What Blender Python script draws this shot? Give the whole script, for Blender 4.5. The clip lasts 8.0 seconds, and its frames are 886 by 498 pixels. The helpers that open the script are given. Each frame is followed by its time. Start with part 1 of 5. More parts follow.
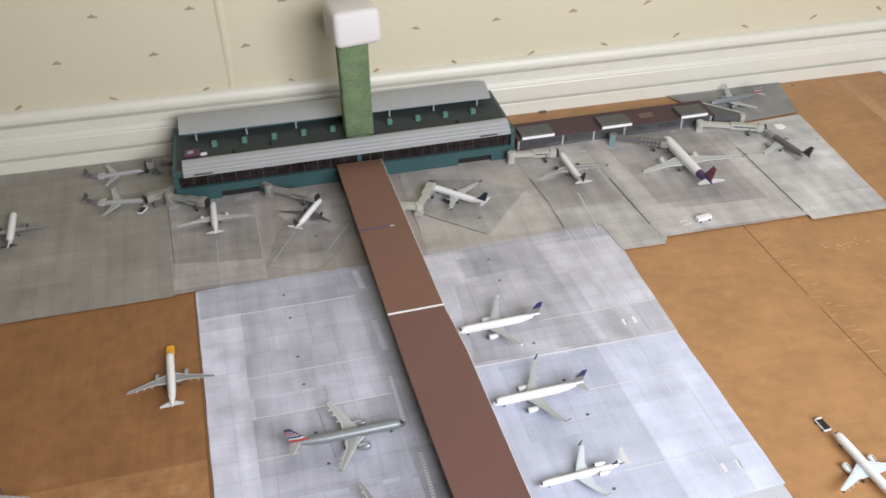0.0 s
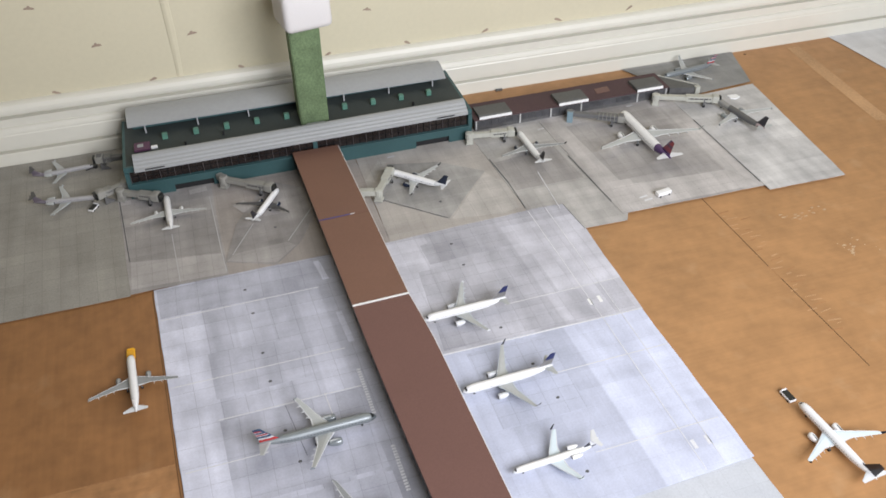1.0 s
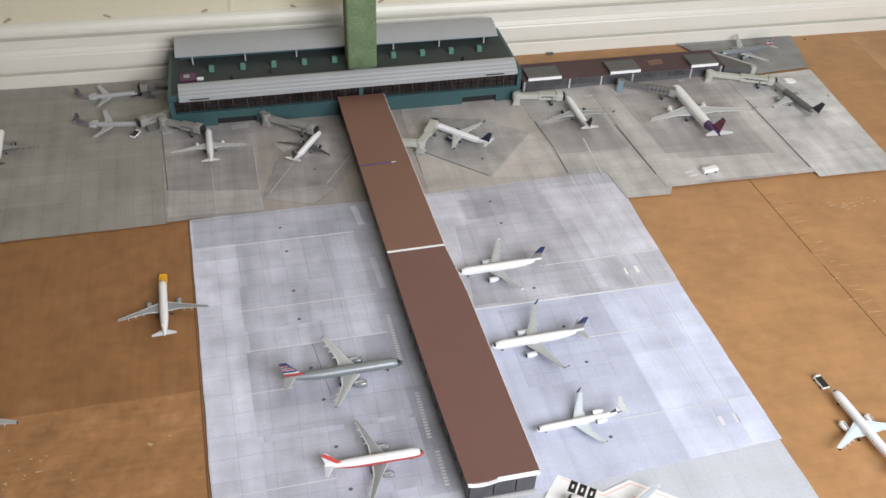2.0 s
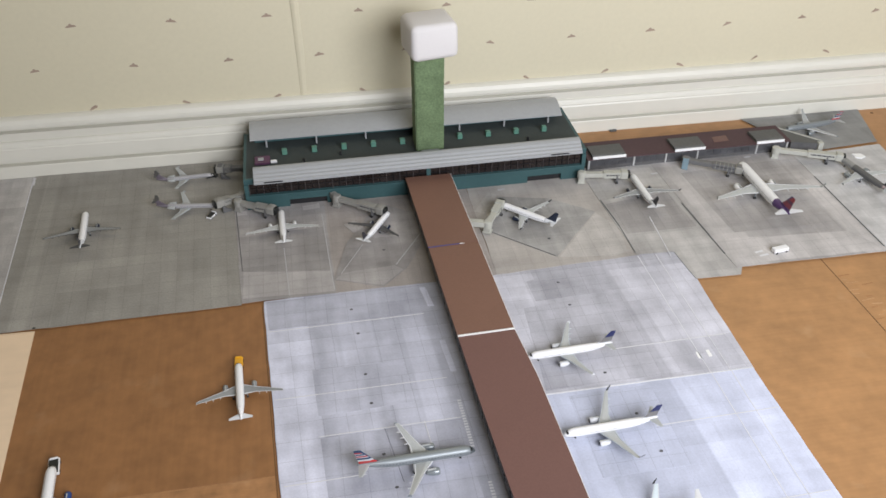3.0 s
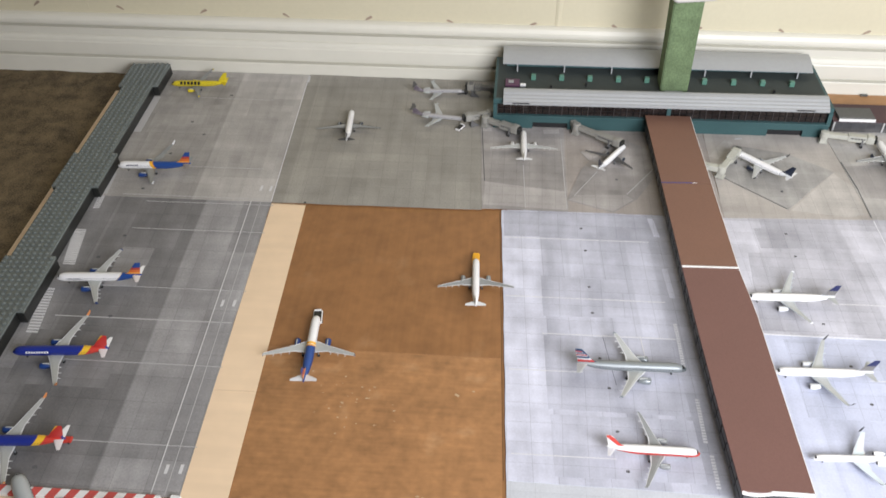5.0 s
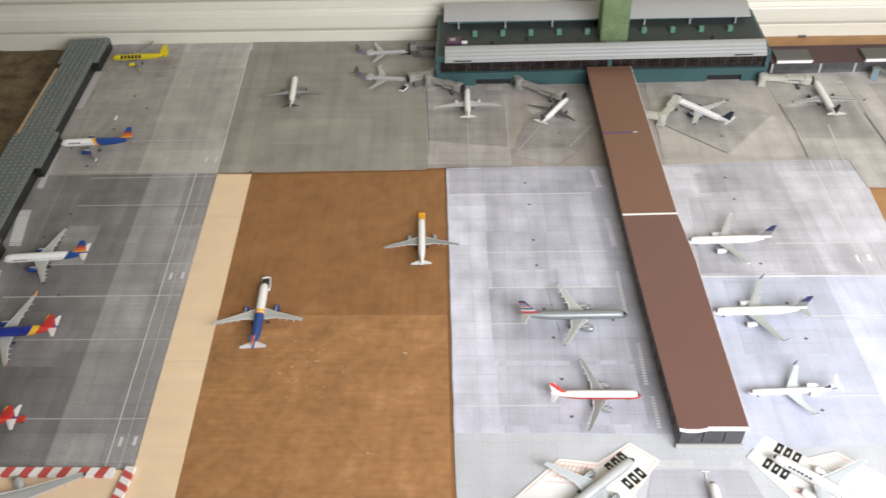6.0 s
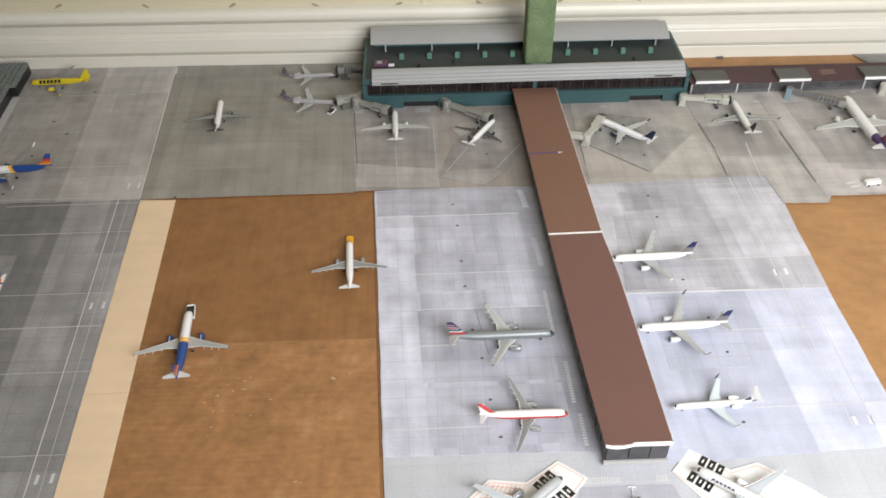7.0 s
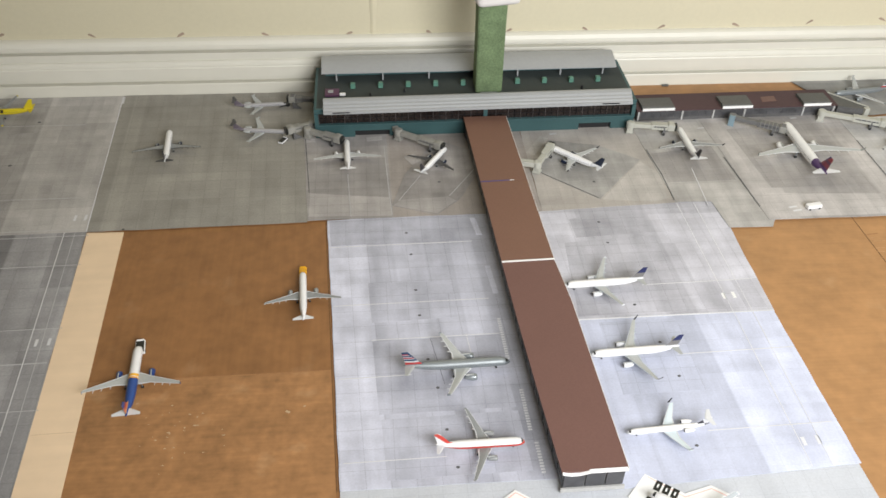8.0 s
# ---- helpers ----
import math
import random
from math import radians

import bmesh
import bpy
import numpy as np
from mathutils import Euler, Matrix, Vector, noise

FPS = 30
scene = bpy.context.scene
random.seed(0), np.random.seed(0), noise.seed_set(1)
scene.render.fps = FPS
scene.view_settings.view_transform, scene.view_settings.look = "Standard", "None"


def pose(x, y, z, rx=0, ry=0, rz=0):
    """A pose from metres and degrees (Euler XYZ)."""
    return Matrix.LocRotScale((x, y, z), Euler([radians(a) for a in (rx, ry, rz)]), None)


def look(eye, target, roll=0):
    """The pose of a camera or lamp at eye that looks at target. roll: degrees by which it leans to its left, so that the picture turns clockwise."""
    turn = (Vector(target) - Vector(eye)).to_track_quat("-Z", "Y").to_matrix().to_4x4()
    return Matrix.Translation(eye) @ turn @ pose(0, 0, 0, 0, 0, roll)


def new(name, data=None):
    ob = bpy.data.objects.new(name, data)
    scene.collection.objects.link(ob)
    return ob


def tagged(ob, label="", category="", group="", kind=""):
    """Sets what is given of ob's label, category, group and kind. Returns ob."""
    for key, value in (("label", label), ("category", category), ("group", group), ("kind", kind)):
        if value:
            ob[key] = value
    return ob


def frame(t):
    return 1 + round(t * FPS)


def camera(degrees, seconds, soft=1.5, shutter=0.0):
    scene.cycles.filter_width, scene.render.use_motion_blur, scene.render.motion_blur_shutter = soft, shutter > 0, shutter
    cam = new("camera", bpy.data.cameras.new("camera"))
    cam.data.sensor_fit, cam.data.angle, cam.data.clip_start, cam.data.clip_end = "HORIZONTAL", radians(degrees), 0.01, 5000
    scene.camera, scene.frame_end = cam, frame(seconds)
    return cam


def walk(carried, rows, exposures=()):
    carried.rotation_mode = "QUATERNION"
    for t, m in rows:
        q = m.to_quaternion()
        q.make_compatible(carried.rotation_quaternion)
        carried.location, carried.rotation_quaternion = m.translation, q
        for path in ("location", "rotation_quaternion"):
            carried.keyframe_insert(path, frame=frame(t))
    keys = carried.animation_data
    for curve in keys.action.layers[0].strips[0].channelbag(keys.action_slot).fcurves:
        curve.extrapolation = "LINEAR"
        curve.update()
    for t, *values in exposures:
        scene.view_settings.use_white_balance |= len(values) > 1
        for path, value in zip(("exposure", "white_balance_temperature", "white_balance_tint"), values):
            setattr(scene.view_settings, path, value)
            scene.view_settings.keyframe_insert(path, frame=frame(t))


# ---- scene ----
cam = camera(55.3, 8.0, soft=1.5, shutter=0.4)
PATH = [
    (0, (0.12, -0.8631, 0.6817), (0.4782, 0.6895, -0.527), -0.90),
    (0.5, (0.1255, -0.8491, 0.6918), (0.552, 0.6843, -0.5194), -1.98),
    (1, (0.1197, -0.8431, 0.6885), (0.5616, 0.6448, -0.5728), -1.15),
    (1.2, (0.1136, -0.8492, 0.6927), (0.5154, 0.6333, -0.5883), -1.73),
    (2.3, (0.0923, -0.8387, 0.6568), (0.4721, 0.6226, -0.6548), 3.52),
    (2.5, (0.0845, -0.8305, 0.6623), (0.4162, 0.6481, -0.643), 1.52),
    (3, (0.0833, -0.8293, 0.6939), (0.357, 0.7405, -0.5147), -0.12),
    (3.5, (0.0686, -0.8415, 0.6979), (0.2559, 0.7402, -0.5117), 0.01),
    (4, (0.0329, -0.8619, 0.6923), (0.0759, 0.7028, -0.5526), 0.39),
    (4.5, (0.0176, -0.9042, 0.7116), (-0.0853, 0.6589, -0.5319), -0.20),
    (4.7, (0.0135, -0.9149, 0.7143), (-0.1358, 0.6325, -0.5439), -0.86),
    (5.8, (0.0416, -0.921, 0.7157), (-0.0943, 0.5292, -0.655), -3.13),
    (6, (0.0547, -0.9256, 0.7196), (-0.0484, 0.5305, -0.6476), -3.25),
    (6.5, (0.0734, -0.9228, 0.7147), (0.0246, 0.5396, -0.6487), -3.62),
    (7, (0.0718, -0.9232, 0.7205), (0.1067, 0.565, -0.6153), -0.82),
    (7.5, (0.0725, -0.9248, 0.727), (0.1627, 0.5876, -0.5787), 0.40),
    (8, (0.0705, -0.9192, 0.7268), (0.2191, 0.5981, -0.5677), 1.12),
]
walk(cam, [(t, look(eye, target, roll)) for t, eye, target, roll in PATH],
     [(0.0, -0.14, 6620, 10), (0.5, -0.1, 6560, 10), (1.2, -0.1, 6540, 10), (2.3, -0.18, 6600, 10), (3.0, -0.11, 6500, 10), (3.6, -0.04, 6320, 10), (4.0, 0.24, 6420, 10), (4.4, 0.24, 6540, 10), (4.7, 0.24, 6560, 10),
      (6.0, 0.2, 6850, 9), (6.6, 0.13, 6880, 8), (7.0, 0.04, 6880, 9), (8.0, 0.03, 6900, 7)])

# ---- world, daylight, exposure ----
world = bpy.data.worlds.new("world")
scene.world = world
world.use_nodes = True
wn = world.node_tree.nodes
sky = wn.new("ShaderNodeTexSky")
sky.sky_type = "NISHITA"
sky.sun_disc = False
sky.sun_elevation, sky.sun_rotation = radians(35), radians(150)
world.node_tree.links.new(sky.outputs["Color"], wn["Background"].inputs["Color"])
wn["Background"].inputs["Strength"].default_value = 0.1
scene.view_settings.exposure = 0.0

WIN_X, WIN_Z, WIN_W, WIN_H = 0.77, 0.88, 1.25, 1.0      # window in the wall behind the camera
ROOM_X0, ROOM_X1, ROOM_Y0, ROOM_Y1, ROOM_H = -1.9, 2.9, -1.28, 0.42, 2.4
lamp = bpy.data.lights.new("window_daylight", "AREA")
lamp.shape, lamp.size, lamp.size_y = "RECTANGLE", WIN_W - 0.1, WIN_H - 0.1
lamp.energy, lamp.color = 43, (0.945, 0.965, 1.04)
lamp_ob = new("window_daylight", lamp)
lamp_ob.matrix_world = look((WIN_X, ROOM_Y0 + 0.03, WIN_Z), (WIN_X, 1.0, WIN_Z))


# ---- materials ----
def material(name, base, rough=0.6, metal=0.0, vary=0.12, grain=60.0, broad=6.0, bump=0.0, coords="world", spec=0.5):
    """A node material: base colour with variation at two scales and fine relief."""
    m = bpy.data.materials.new(name)
    m.use_nodes = True
    n, l = m.node_tree.nodes, m.node_tree.links
    b = n["Principled BSDF"]
    b.inputs["Roughness"].default_value, b.inputs["Metallic"].default_value = rough, metal
    b.inputs["Specular IOR Level"].default_value = spec
    if coords == "world":
        src_node = n.new("ShaderNodeNewGeometry").outputs["Position"]
    else:
        src_node = n.new("ShaderNodeTexCoord").outputs["Object"]
    n1, n2 = n.new("ShaderNodeTexNoise"), n.new("ShaderNodeTexNoise")
    n1.inputs["Scale"].default_value, n2.inputs["Scale"].default_value = grain, broad
    n1.inputs["Detail"].default_value, n2.inputs["Detail"].default_value = 5, 4
    for k in (n1, n2):
        l.new(src_node, k.inputs["Vector"])
    add = n.new("ShaderNodeMath")
    add.operation = "ADD"
    l.new(n1.outputs["Fac"], add.inputs[0])
    l.new(n2.outputs["Fac"], add.inputs[1])
    span = n.new("ShaderNodeMapRange")
    span.inputs["From Min"].default_value, span.inputs["From Max"].default_value = 0.6, 1.4
    span.inputs["To Min"].default_value, span.inputs["To Max"].default_value = 1 - vary, 1 + vary
    l.new(add.outputs[0], span.inputs["Value"])
    mul = n.new("ShaderNodeMix")
    mul.data_type, mul.blend_type = "RGBA", "MULTIPLY"
    mul.inputs["Factor"].default_value = 1.0
    mul.inputs["A"].default_value = (*base, 1)
    l.new(span.outputs[0], mul.inputs["B"])
    l.new(mul.outputs["Result"], b.inputs["Base Color"])
    if bump:
        k = n.new("ShaderNodeBump")
        k.inputs["Strength"].default_value, k.inputs["Distance"].default_value = bump, 0.001
        l.new(n1.outputs["Fac"], k.inputs["Height"])
        l.new(k.outputs["Normal"], b.inputs["Normal"])
    return m


def math_node(n, l, op, a, b):
    k = n.new("ShaderNodeMath")
    k.operation = op
    for i, v in enumerate((a, b)):
        if isinstance(v, (int, float)):
            k.inputs[i].default_value = v
        else:
            l.new(v, k.inputs[i])
    return k.outputs[0]


def apron(name, base, bands=(), x0=0.0, x1=1.0, skew=0.0, slab=0.0185, joint=0.86, streak=0.10, patch=0.10, rough=0.75, fine=0.05):
    """Printed concrete apron: slab grid, tinted slabs, long stains, bands of other brightness across the sheet."""
    m = bpy.data.materials.new(name)
    m.use_nodes = True
    n, l = m.node_tree.nodes, m.node_tree.links
    b = n["Principled BSDF"]
    b.inputs["Roughness"].default_value = rough
    b.inputs["Specular IOR Level"].default_value = 0.3
    pos = n.new("ShaderNodeNewGeometry").outputs["Position"]
    sep = n.new("ShaderNodeSeparateXYZ")
    l.new(pos, sep.inputs[0])
    x = math_node(n, l, "ADD", sep.outputs["X"], math_node(n, l, "MULTIPLY", sep.outputs["Y"], skew))
    com = n.new("ShaderNodeCombineXYZ")
    l.new(x, com.inputs["X"])
    l.new(sep.outputs["Y"], com.inputs["Y"])
    # slab joints and a tint for each slab
    br = n.new("ShaderNodeTexBrick")
    br.offset, br.squash = 0.0, 1.0
    br.inputs["Scale"].default_value = 1.0
    br.inputs["Brick Width"].default_value = slab
    br.inputs["Row Height"].default_value = slab
    br.inputs["Mortar Size"].default_value = 0.00035
    br.inputs["Mortar Smooth"].default_value = 0.6
    br.inputs["Color1"].default_value = (1 - patch * 0.35, 1 - patch * 0.35, 1 - patch * 0.35, 1)
    br.inputs["Color2"].default_value = (1 + patch * 0.35, 1 + patch * 0.35, 1 + patch * 0.35, 1)
    br.inputs["Mortar"].default_value = (joint, joint, joint, 1)
    l.new(com.outputs[0], br.inputs["Vector"])
    val = br.outputs["Color"]

    def times(a, fac):
        k = n.new("ShaderNodeMix")
        k.data_type, k.blend_type = "RGBA", "MULTIPLY"
        k.inputs["Factor"].default_value = 1.0
        l.new(a, k.inputs["A"])
        l.new(fac, k.inputs["B"])
        return k.outputs["Result"]

    def noise_band(scale, vec_scale, amp, detail=4):
        mp = n.new("ShaderNodeMapping")
        mp.inputs["Scale"].default_value = vec_scale
        l.new(com.outputs[0], mp.inputs["Vector"])
        t = n.new("ShaderNodeTexNoise")
        t.inputs["Scale"].default_value, t.inputs["Detail"].default_value = scale, detail
        l.new(mp.outputs[0], t.inputs["Vector"])
        r = n.new("ShaderNodeMapRange")
        r.inputs["From Min"].default_value, r.inputs["From Max"].default_value = 0.3, 0.7
        r.inputs["To Min"].default_value, r.inputs["To Max"].default_value = 1 - amp, 1 + amp
        l.new(t.outputs["Fac"], r.inputs["Value"])
        return r.outputs[0]

    val = times(val, noise_band(1.0, (40, 2.4, 1), streak * 0.8))
    val = times(val, noise_band(1.0, (3.5, 60, 1), streak * 0.42))
    val = times(val, noise_band(13.0, (1, 1, 1), streak * 1.0, 9))
    val = times(val, noise_band(45.0, (1, 0.7, 1), streak * 0.5, 6))
    val = times(val, noise_band(420.0, (1, 1, 1), fine, 2))
    # large rectangular patches of newer and older concrete
    vb = n.new("ShaderNodeTexBrick")
    vb.offset = 0.37
    vb.inputs["Scale"].default_value = 1.0
    vb.inputs["Brick Width"].default_value, vb.inputs["Row Height"].default_value = slab * 5, slab * 3
    vb.inputs["Mortar Size"].default_value = 0.0
    vb.inputs["Color1"].default_value = (1 - patch, 1 - patch, 1 - patch, 1)
    vb.inputs["Color2"].default_value = (1 + patch * 0.6, 1 + patch * 0.6, 1 + patch * 0.6, 1)
    l.new(com.outputs[0], vb.inputs["Vector"])
    val = times(val, vb.outputs["Color"])
    if bands:
        r = n.new("ShaderNodeMapRange")
        r.inputs["From Min"].default_value, r.inputs["From Max"].default_value = x0, x1
        l.new(x, r.inputs["Value"])
        ramp = n.new("ShaderNodeValToRGB")
        ramp.color_ramp.interpolation = "LINEAR"
        els = ramp.color_ramp.elements
        while len(els) > 1:
            els.remove(els[-1])
        first = True
        prev = None
        for at, v in bands:
            f = (at - x0) / (x1 - x0)
            if first:
                els[0].position, els[0].color = f, (v, v, v, 1)
                first = False
            else:
                e = els.new(max(0.0, f - 0.004))
                e.color = (prev, prev, prev, 1)
                e = els.new(f + 0.004)
                e.color = (v, v, v, 1)
            prev = v
        l.new(r.outputs[0], ramp.inputs["Fac"])
        val = times(val, ramp.outputs["Color"])
    k = n.new("ShaderNodeMix")
    k.data_type, k.blend_type = "RGBA", "MULTIPLY"
    k.inputs["Factor"].default_value = 1.0
    k.inputs["A"].default_value = (*base, 1)
    l.new(val, k.inputs["B"])
    l.new(k.outputs["Result"], b.inputs["Base Color"])
    return m


def cardboard(name, base, scuff=0.25, streaks=(3, 40, 1), vary=0.20, turn=0.0, ridge=0.035, grain=38, broad=9):
    """Brown board: soft mottling, fibre streaks, pale scuffs with shapes of their own."""
    m = material(name, base, rough=0.55, vary=vary, grain=grain, broad=broad, bump=0.08)
    n, l = m.node_tree.nodes, m.node_tree.links
    b = n["Principled BSDF"]
    old = b.inputs["Base Color"].links[0].from_socket
    pos = n.new("ShaderNodeNewGeometry").outputs["Position"]
    mp = n.new("ShaderNodeMapping")
    mp.inputs["Scale"].default_value = streaks
    mp.inputs["Rotation"].default_value = (0, 0, turn)
    l.new(pos, mp.inputs["Vector"])
    t = n.new("ShaderNodeTexNoise")
    t.inputs["Scale"].default_value, t.inputs["Detail"].default_value = 2.0, 6
    l.new(mp.outputs[0], t.inputs["Vector"])
    r = n.new("ShaderNodeMapRange")
    r.inputs["From Min"].default_value, r.inputs["From Max"].default_value = 0.3, 0.7
    r.inputs["To Min"].default_value, r.inputs["To Max"].default_value = 1 - ridge, 1 + ridge
    l.new(t.outputs["Fac"], r.inputs["Value"])
    k = n.new("ShaderNodeMix")
    k.data_type, k.blend_type = "RGBA", "MULTIPLY"
    k.inputs["Factor"].default_value = 1.0
    l.new(old, k.inputs["A"])
    l.new(r.outputs[0], k.inputs["B"])
    s = n.new("ShaderNodeTexNoise")
    s.inputs["Scale"].default_value, s.inputs["Detail"].default_value = 22, 8
    l.new(pos, s.inputs["Vector"])
    ramp = n.new("ShaderNodeValToRGB")
    ramp.color_ramp.elements[0].position, ramp.color_ramp.elements[1].position = 0.60, 0.80
    ramp.color_ramp.elements[1].color = (scuff, scuff, scuff, 1)
    l.new(s.outputs["Fac"], ramp.inputs["Fac"])
    k2 = n.new("ShaderNodeMix")
    k2.data_type = "RGBA"
    k2.inputs["B"].default_value = (0.55, 0.38, 0.22, 1)
    l.new(ramp.outputs["Color"], k2.inputs["Factor"])
    l.new(k.outputs["Result"], k2.inputs["A"])
    l.new(k2.outputs["Result"], b.inputs["Base Color"])
    return m


def livery(name, stops, slant=0.0, axis="X", rough=0.3, metal=0.0, front=None):
    """Painted model: bands of colour along the body (axis X, from nose to tail, 0 to 1 of L) or up it (axis Z, metres)."""
    m = bpy.data.materials.new(name)
    m.use_nodes = True
    n, l = m.node_tree.nodes, m.node_tree.links
    b = n["Principled BSDF"]
    b.inputs["Roughness"].default_value, b.inputs["Metallic"].default_value = rough, metal
    sep = n.new("ShaderNodeSeparateXYZ")
    l.new(n.new("ShaderNodeTexCoord").outputs["Object"], sep.inputs[0])
    v = math_node(n, l, "ADD", sep.outputs[axis], math_node(n, l, "MULTIPLY", sep.outputs["Z"], slant))
    ramp = n.new("ShaderNodeValToRGB")
    ramp.color_ramp.interpolation = "CONSTANT"
    els = ramp.color_ramp.elements
    while len(els) > 1:
        els.remove(els[-1])
    for i, (at, c) in enumerate(stops):
        e = els[0] if i == 0 else els.new(at)
        e.position, e.color = at, (*c, 1)
    r = n.new("ShaderNodeMapRange")
    if axis == "X":
        r.inputs["From Min"].default_value, r.inputs["From Max"].default_value = 0.5, -0.5
    else:
        r.inputs["From Min"].default_value, r.inputs["From Max"].default_value = 0.0, 0.3
    l.new(v, r.inputs["Value"])
    l.new(r.outputs[0], ramp.inputs["Fac"])
    tint = ramp.outputs["Color"]
    if front:
        edge, sweep, colour = front
        u = math_node(n, l, "ADD", sep.outputs["X"], math_node(n, l, "MULTIPLY", sep.outputs["Z"], sweep))
        k0 = n.new("ShaderNodeMix")
        k0.data_type = "RGBA"
        l.new(math_node(n, l, "GREATER_THAN", u, edge), k0.inputs["Factor"])
        l.new(tint, k0.inputs["A"])
        k0.inputs["B"].default_value = (*colour, 1)
        tint = k0.outputs["Result"]
    t = n.new("ShaderNodeTexNoise")
    t.inputs["Scale"].default_value = 14
    l.new(n.new("ShaderNodeTexCoord").outputs["Object"], t.inputs["Vector"])
    r2 = n.new("ShaderNodeMapRange")
    r2.inputs["To Min"].default_value, r2.inputs["To Max"].default_value = 0.92, 1.06
    l.new(t.outputs["Fac"], r2.inputs["Value"])
    k = n.new("ShaderNodeMix")
    k.data_type, k.blend_type = "RGBA", "MULTIPLY"
    k.inputs["Factor"].default_value = 1.0
    l.new(tint, k.inputs["A"])
    l.new(r2.outputs[0], k.inputs["B"])
    l.new(k.outputs["Result"], b.inputs["Base Color"])
    return m


WHITE, PALE, GREY, SILVER = (0.78, 0.78, 0.78), (0.6, 0.61, 0.62), (0.34, 0.36, 0.37), (0.25, 0.275, 0.285)
NAVY, BLUE, ORANGE, YELLOW, RED = (0.012, 0.019, 0.040), (0.014, 0.046, 0.18), (0.8, 0.22, 0.03), (0.62, 0.50, 0.025), (0.56, 0.055, 0.04)

M_WALL = material("wallpaper_cream", (0.575, 0.53, 0.385), rough=0.7, vary=0.035, grain=160, broad=3, bump=0.05)
M_PAINT = material("white_gloss_paint", (0.67, 0.652, 0.568), rough=0.4, vary=0.03, grain=40, broad=5)
# unseen ceiling and walls, toned down to cut bounced light and deepen shadows
M_CEIL = material("unseen_ceiling_grey", (0.55, 0.54, 0.51), rough=0.8, vary=0.03)
M_SIDE = material("unseen_wall_dark_beige", (0.24, 0.21, 0.16), rough=0.8, vary=0.04)
M_MOTIF = material("wallpaper_print_brown", (0.31, 0.235, 0.18), rough=0.8, vary=0.25, grain=900)
M_CARPET = material("carpet_brown", (0.128, 0.094, 0.051), rough=0.95, vary=0.85, grain=420, broad=40, bump=1.0)
M_BOARD_L = cardboard("cardboard_brown", (0.270, 0.126, 0.046), scuff=0.20, vary=0.22, streaks=(90, 5, 1), ridge=0.06, grain=60, broad=16)
# same board with more scuffs, colour raised for stronger light near the window
M_BOARD_LIT = cardboard("cardboard_brown_scuffed_lit", (0.345, 0.172, 0.070), scuff=0.42, vary=0.30, streaks=(9, 110, 1), ridge=0.085, grain=90, broad=22)
M_BOARD_R = cardboard("cardboard_tan", (0.390, 0.207, 0.087), scuff=0.34, streaks=(5, 130, 1), vary=0.19, ridge=0.045, grain=55, broad=14)
M_CREAM = cardboard("cardboard_cream", (0.80, 0.615, 0.425), scuff=0.06, vary=0.06)
M_PIER_A = material("roof_board_brown", (0.180, 0.092, 0.063), rough=0.62, vary=0.12, grain=500, broad=10, bump=0.05)
M_PIER_B = material("roof_board_maroon", (0.152, 0.076, 0.063), rough=0.62, vary=0.12, grain=500, broad=10, bump=0.05)
M_T2ROOF = material("roof_print_maroon", (0.066, 0.034, 0.037), rough=0.7, vary=0.2, grain=300, broad=25)
M_PAPER = material("white_paper", (0.8, 0.8, 0.79), rough=0.7, vary=0.04, grain=200, broad=20)
M_GLASSY = material("printed_glazing", (0.065, 0.065, 0.07), rough=0.35, vary=0.4, grain=120, broad=40)
M_FACADE = material("printed_grey_facade", (0.092, 0.090, 0.090), rough=0.7, vary=0.25, grain=200, broad=60)
M_TEAL = material("teal_paint", (0.033, 0.083, 0.087), rough=0.5, vary=0.12, grain=250, broad=20)
M_DECK = material("roof_deck_green_grey", (0.036, 0.046, 0.045), rough=0.75, vary=0.15, grain=300, broad=20)
M_ROOF = material("roof_plastic_grey", (0.325, 0.335, 0.34), rough=0.45, vary=0.06, grain=200, broad=12)
M_PANE = material("brown_window_pane", (0.016, 0.011, 0.010), rough=0.2, vary=0.5, grain=200, broad=60)
M_MULL = material("brown_grey_mullion", (0.075, 0.062, 0.060), rough=0.6, vary=0.2)
# near-black trim; also stands in for the shade inside the doorways
M_DARK = material("shade_and_trim_black", (0.007, 0.007, 0.008), rough=0.7, vary=0.2)
M_MINT = material("mint_plastic", (0.085, 0.205, 0.155), rough=0.5, vary=0.1, coords="object")
M_GREEN = material("green_textured_paper", (0.125, 0.180, 0.090), rough=0.9, vary=0.38, grain=330, broad=60, bump=0.6)
M_FOAM = material("white_foam", (0.63, 0.61, 0.595), rough=0.9, vary=0.03, grain=700, broad=20, bump=0.25)
M_BRICK = material("grey_plastic", (0.155, 0.175, 0.168), rough=0.2, vary=0.08)
M_BLACK = material("black_plastic", (0.014, 0.015, 0.014), rough=0.4, vary=0.2)
M_LINE = material("white_marking", (0.62, 0.62, 0.63), rough=0.7, vary=0.10, grain=600)
M_FAINT = material("faint_marking", (0.46, 0.455, 0.46), rough=0.75, vary=0.12, grain=600)
M_SOFT = material("worn_white_marking", (0.66, 0.665, 0.69), rough=0.7, vary=0.2, grain=700)
# oil spots and print lines, and the shade painted along paper edges
M_SPOT_SHADE = material("dark_spot", (0.10, 0.10, 0.105), rough=0.8, vary=0.3, grain=900)
M_JB = material("bridge_grey_plastic", (0.27, 0.265, 0.24), rough=0.5, vary=0.14, grain=500, broad=60, coords="object")
M_POST = material("pale_blue_plastic", (0.19, 0.27, 0.31), rough=0.5, vary=0.1, coords="object")
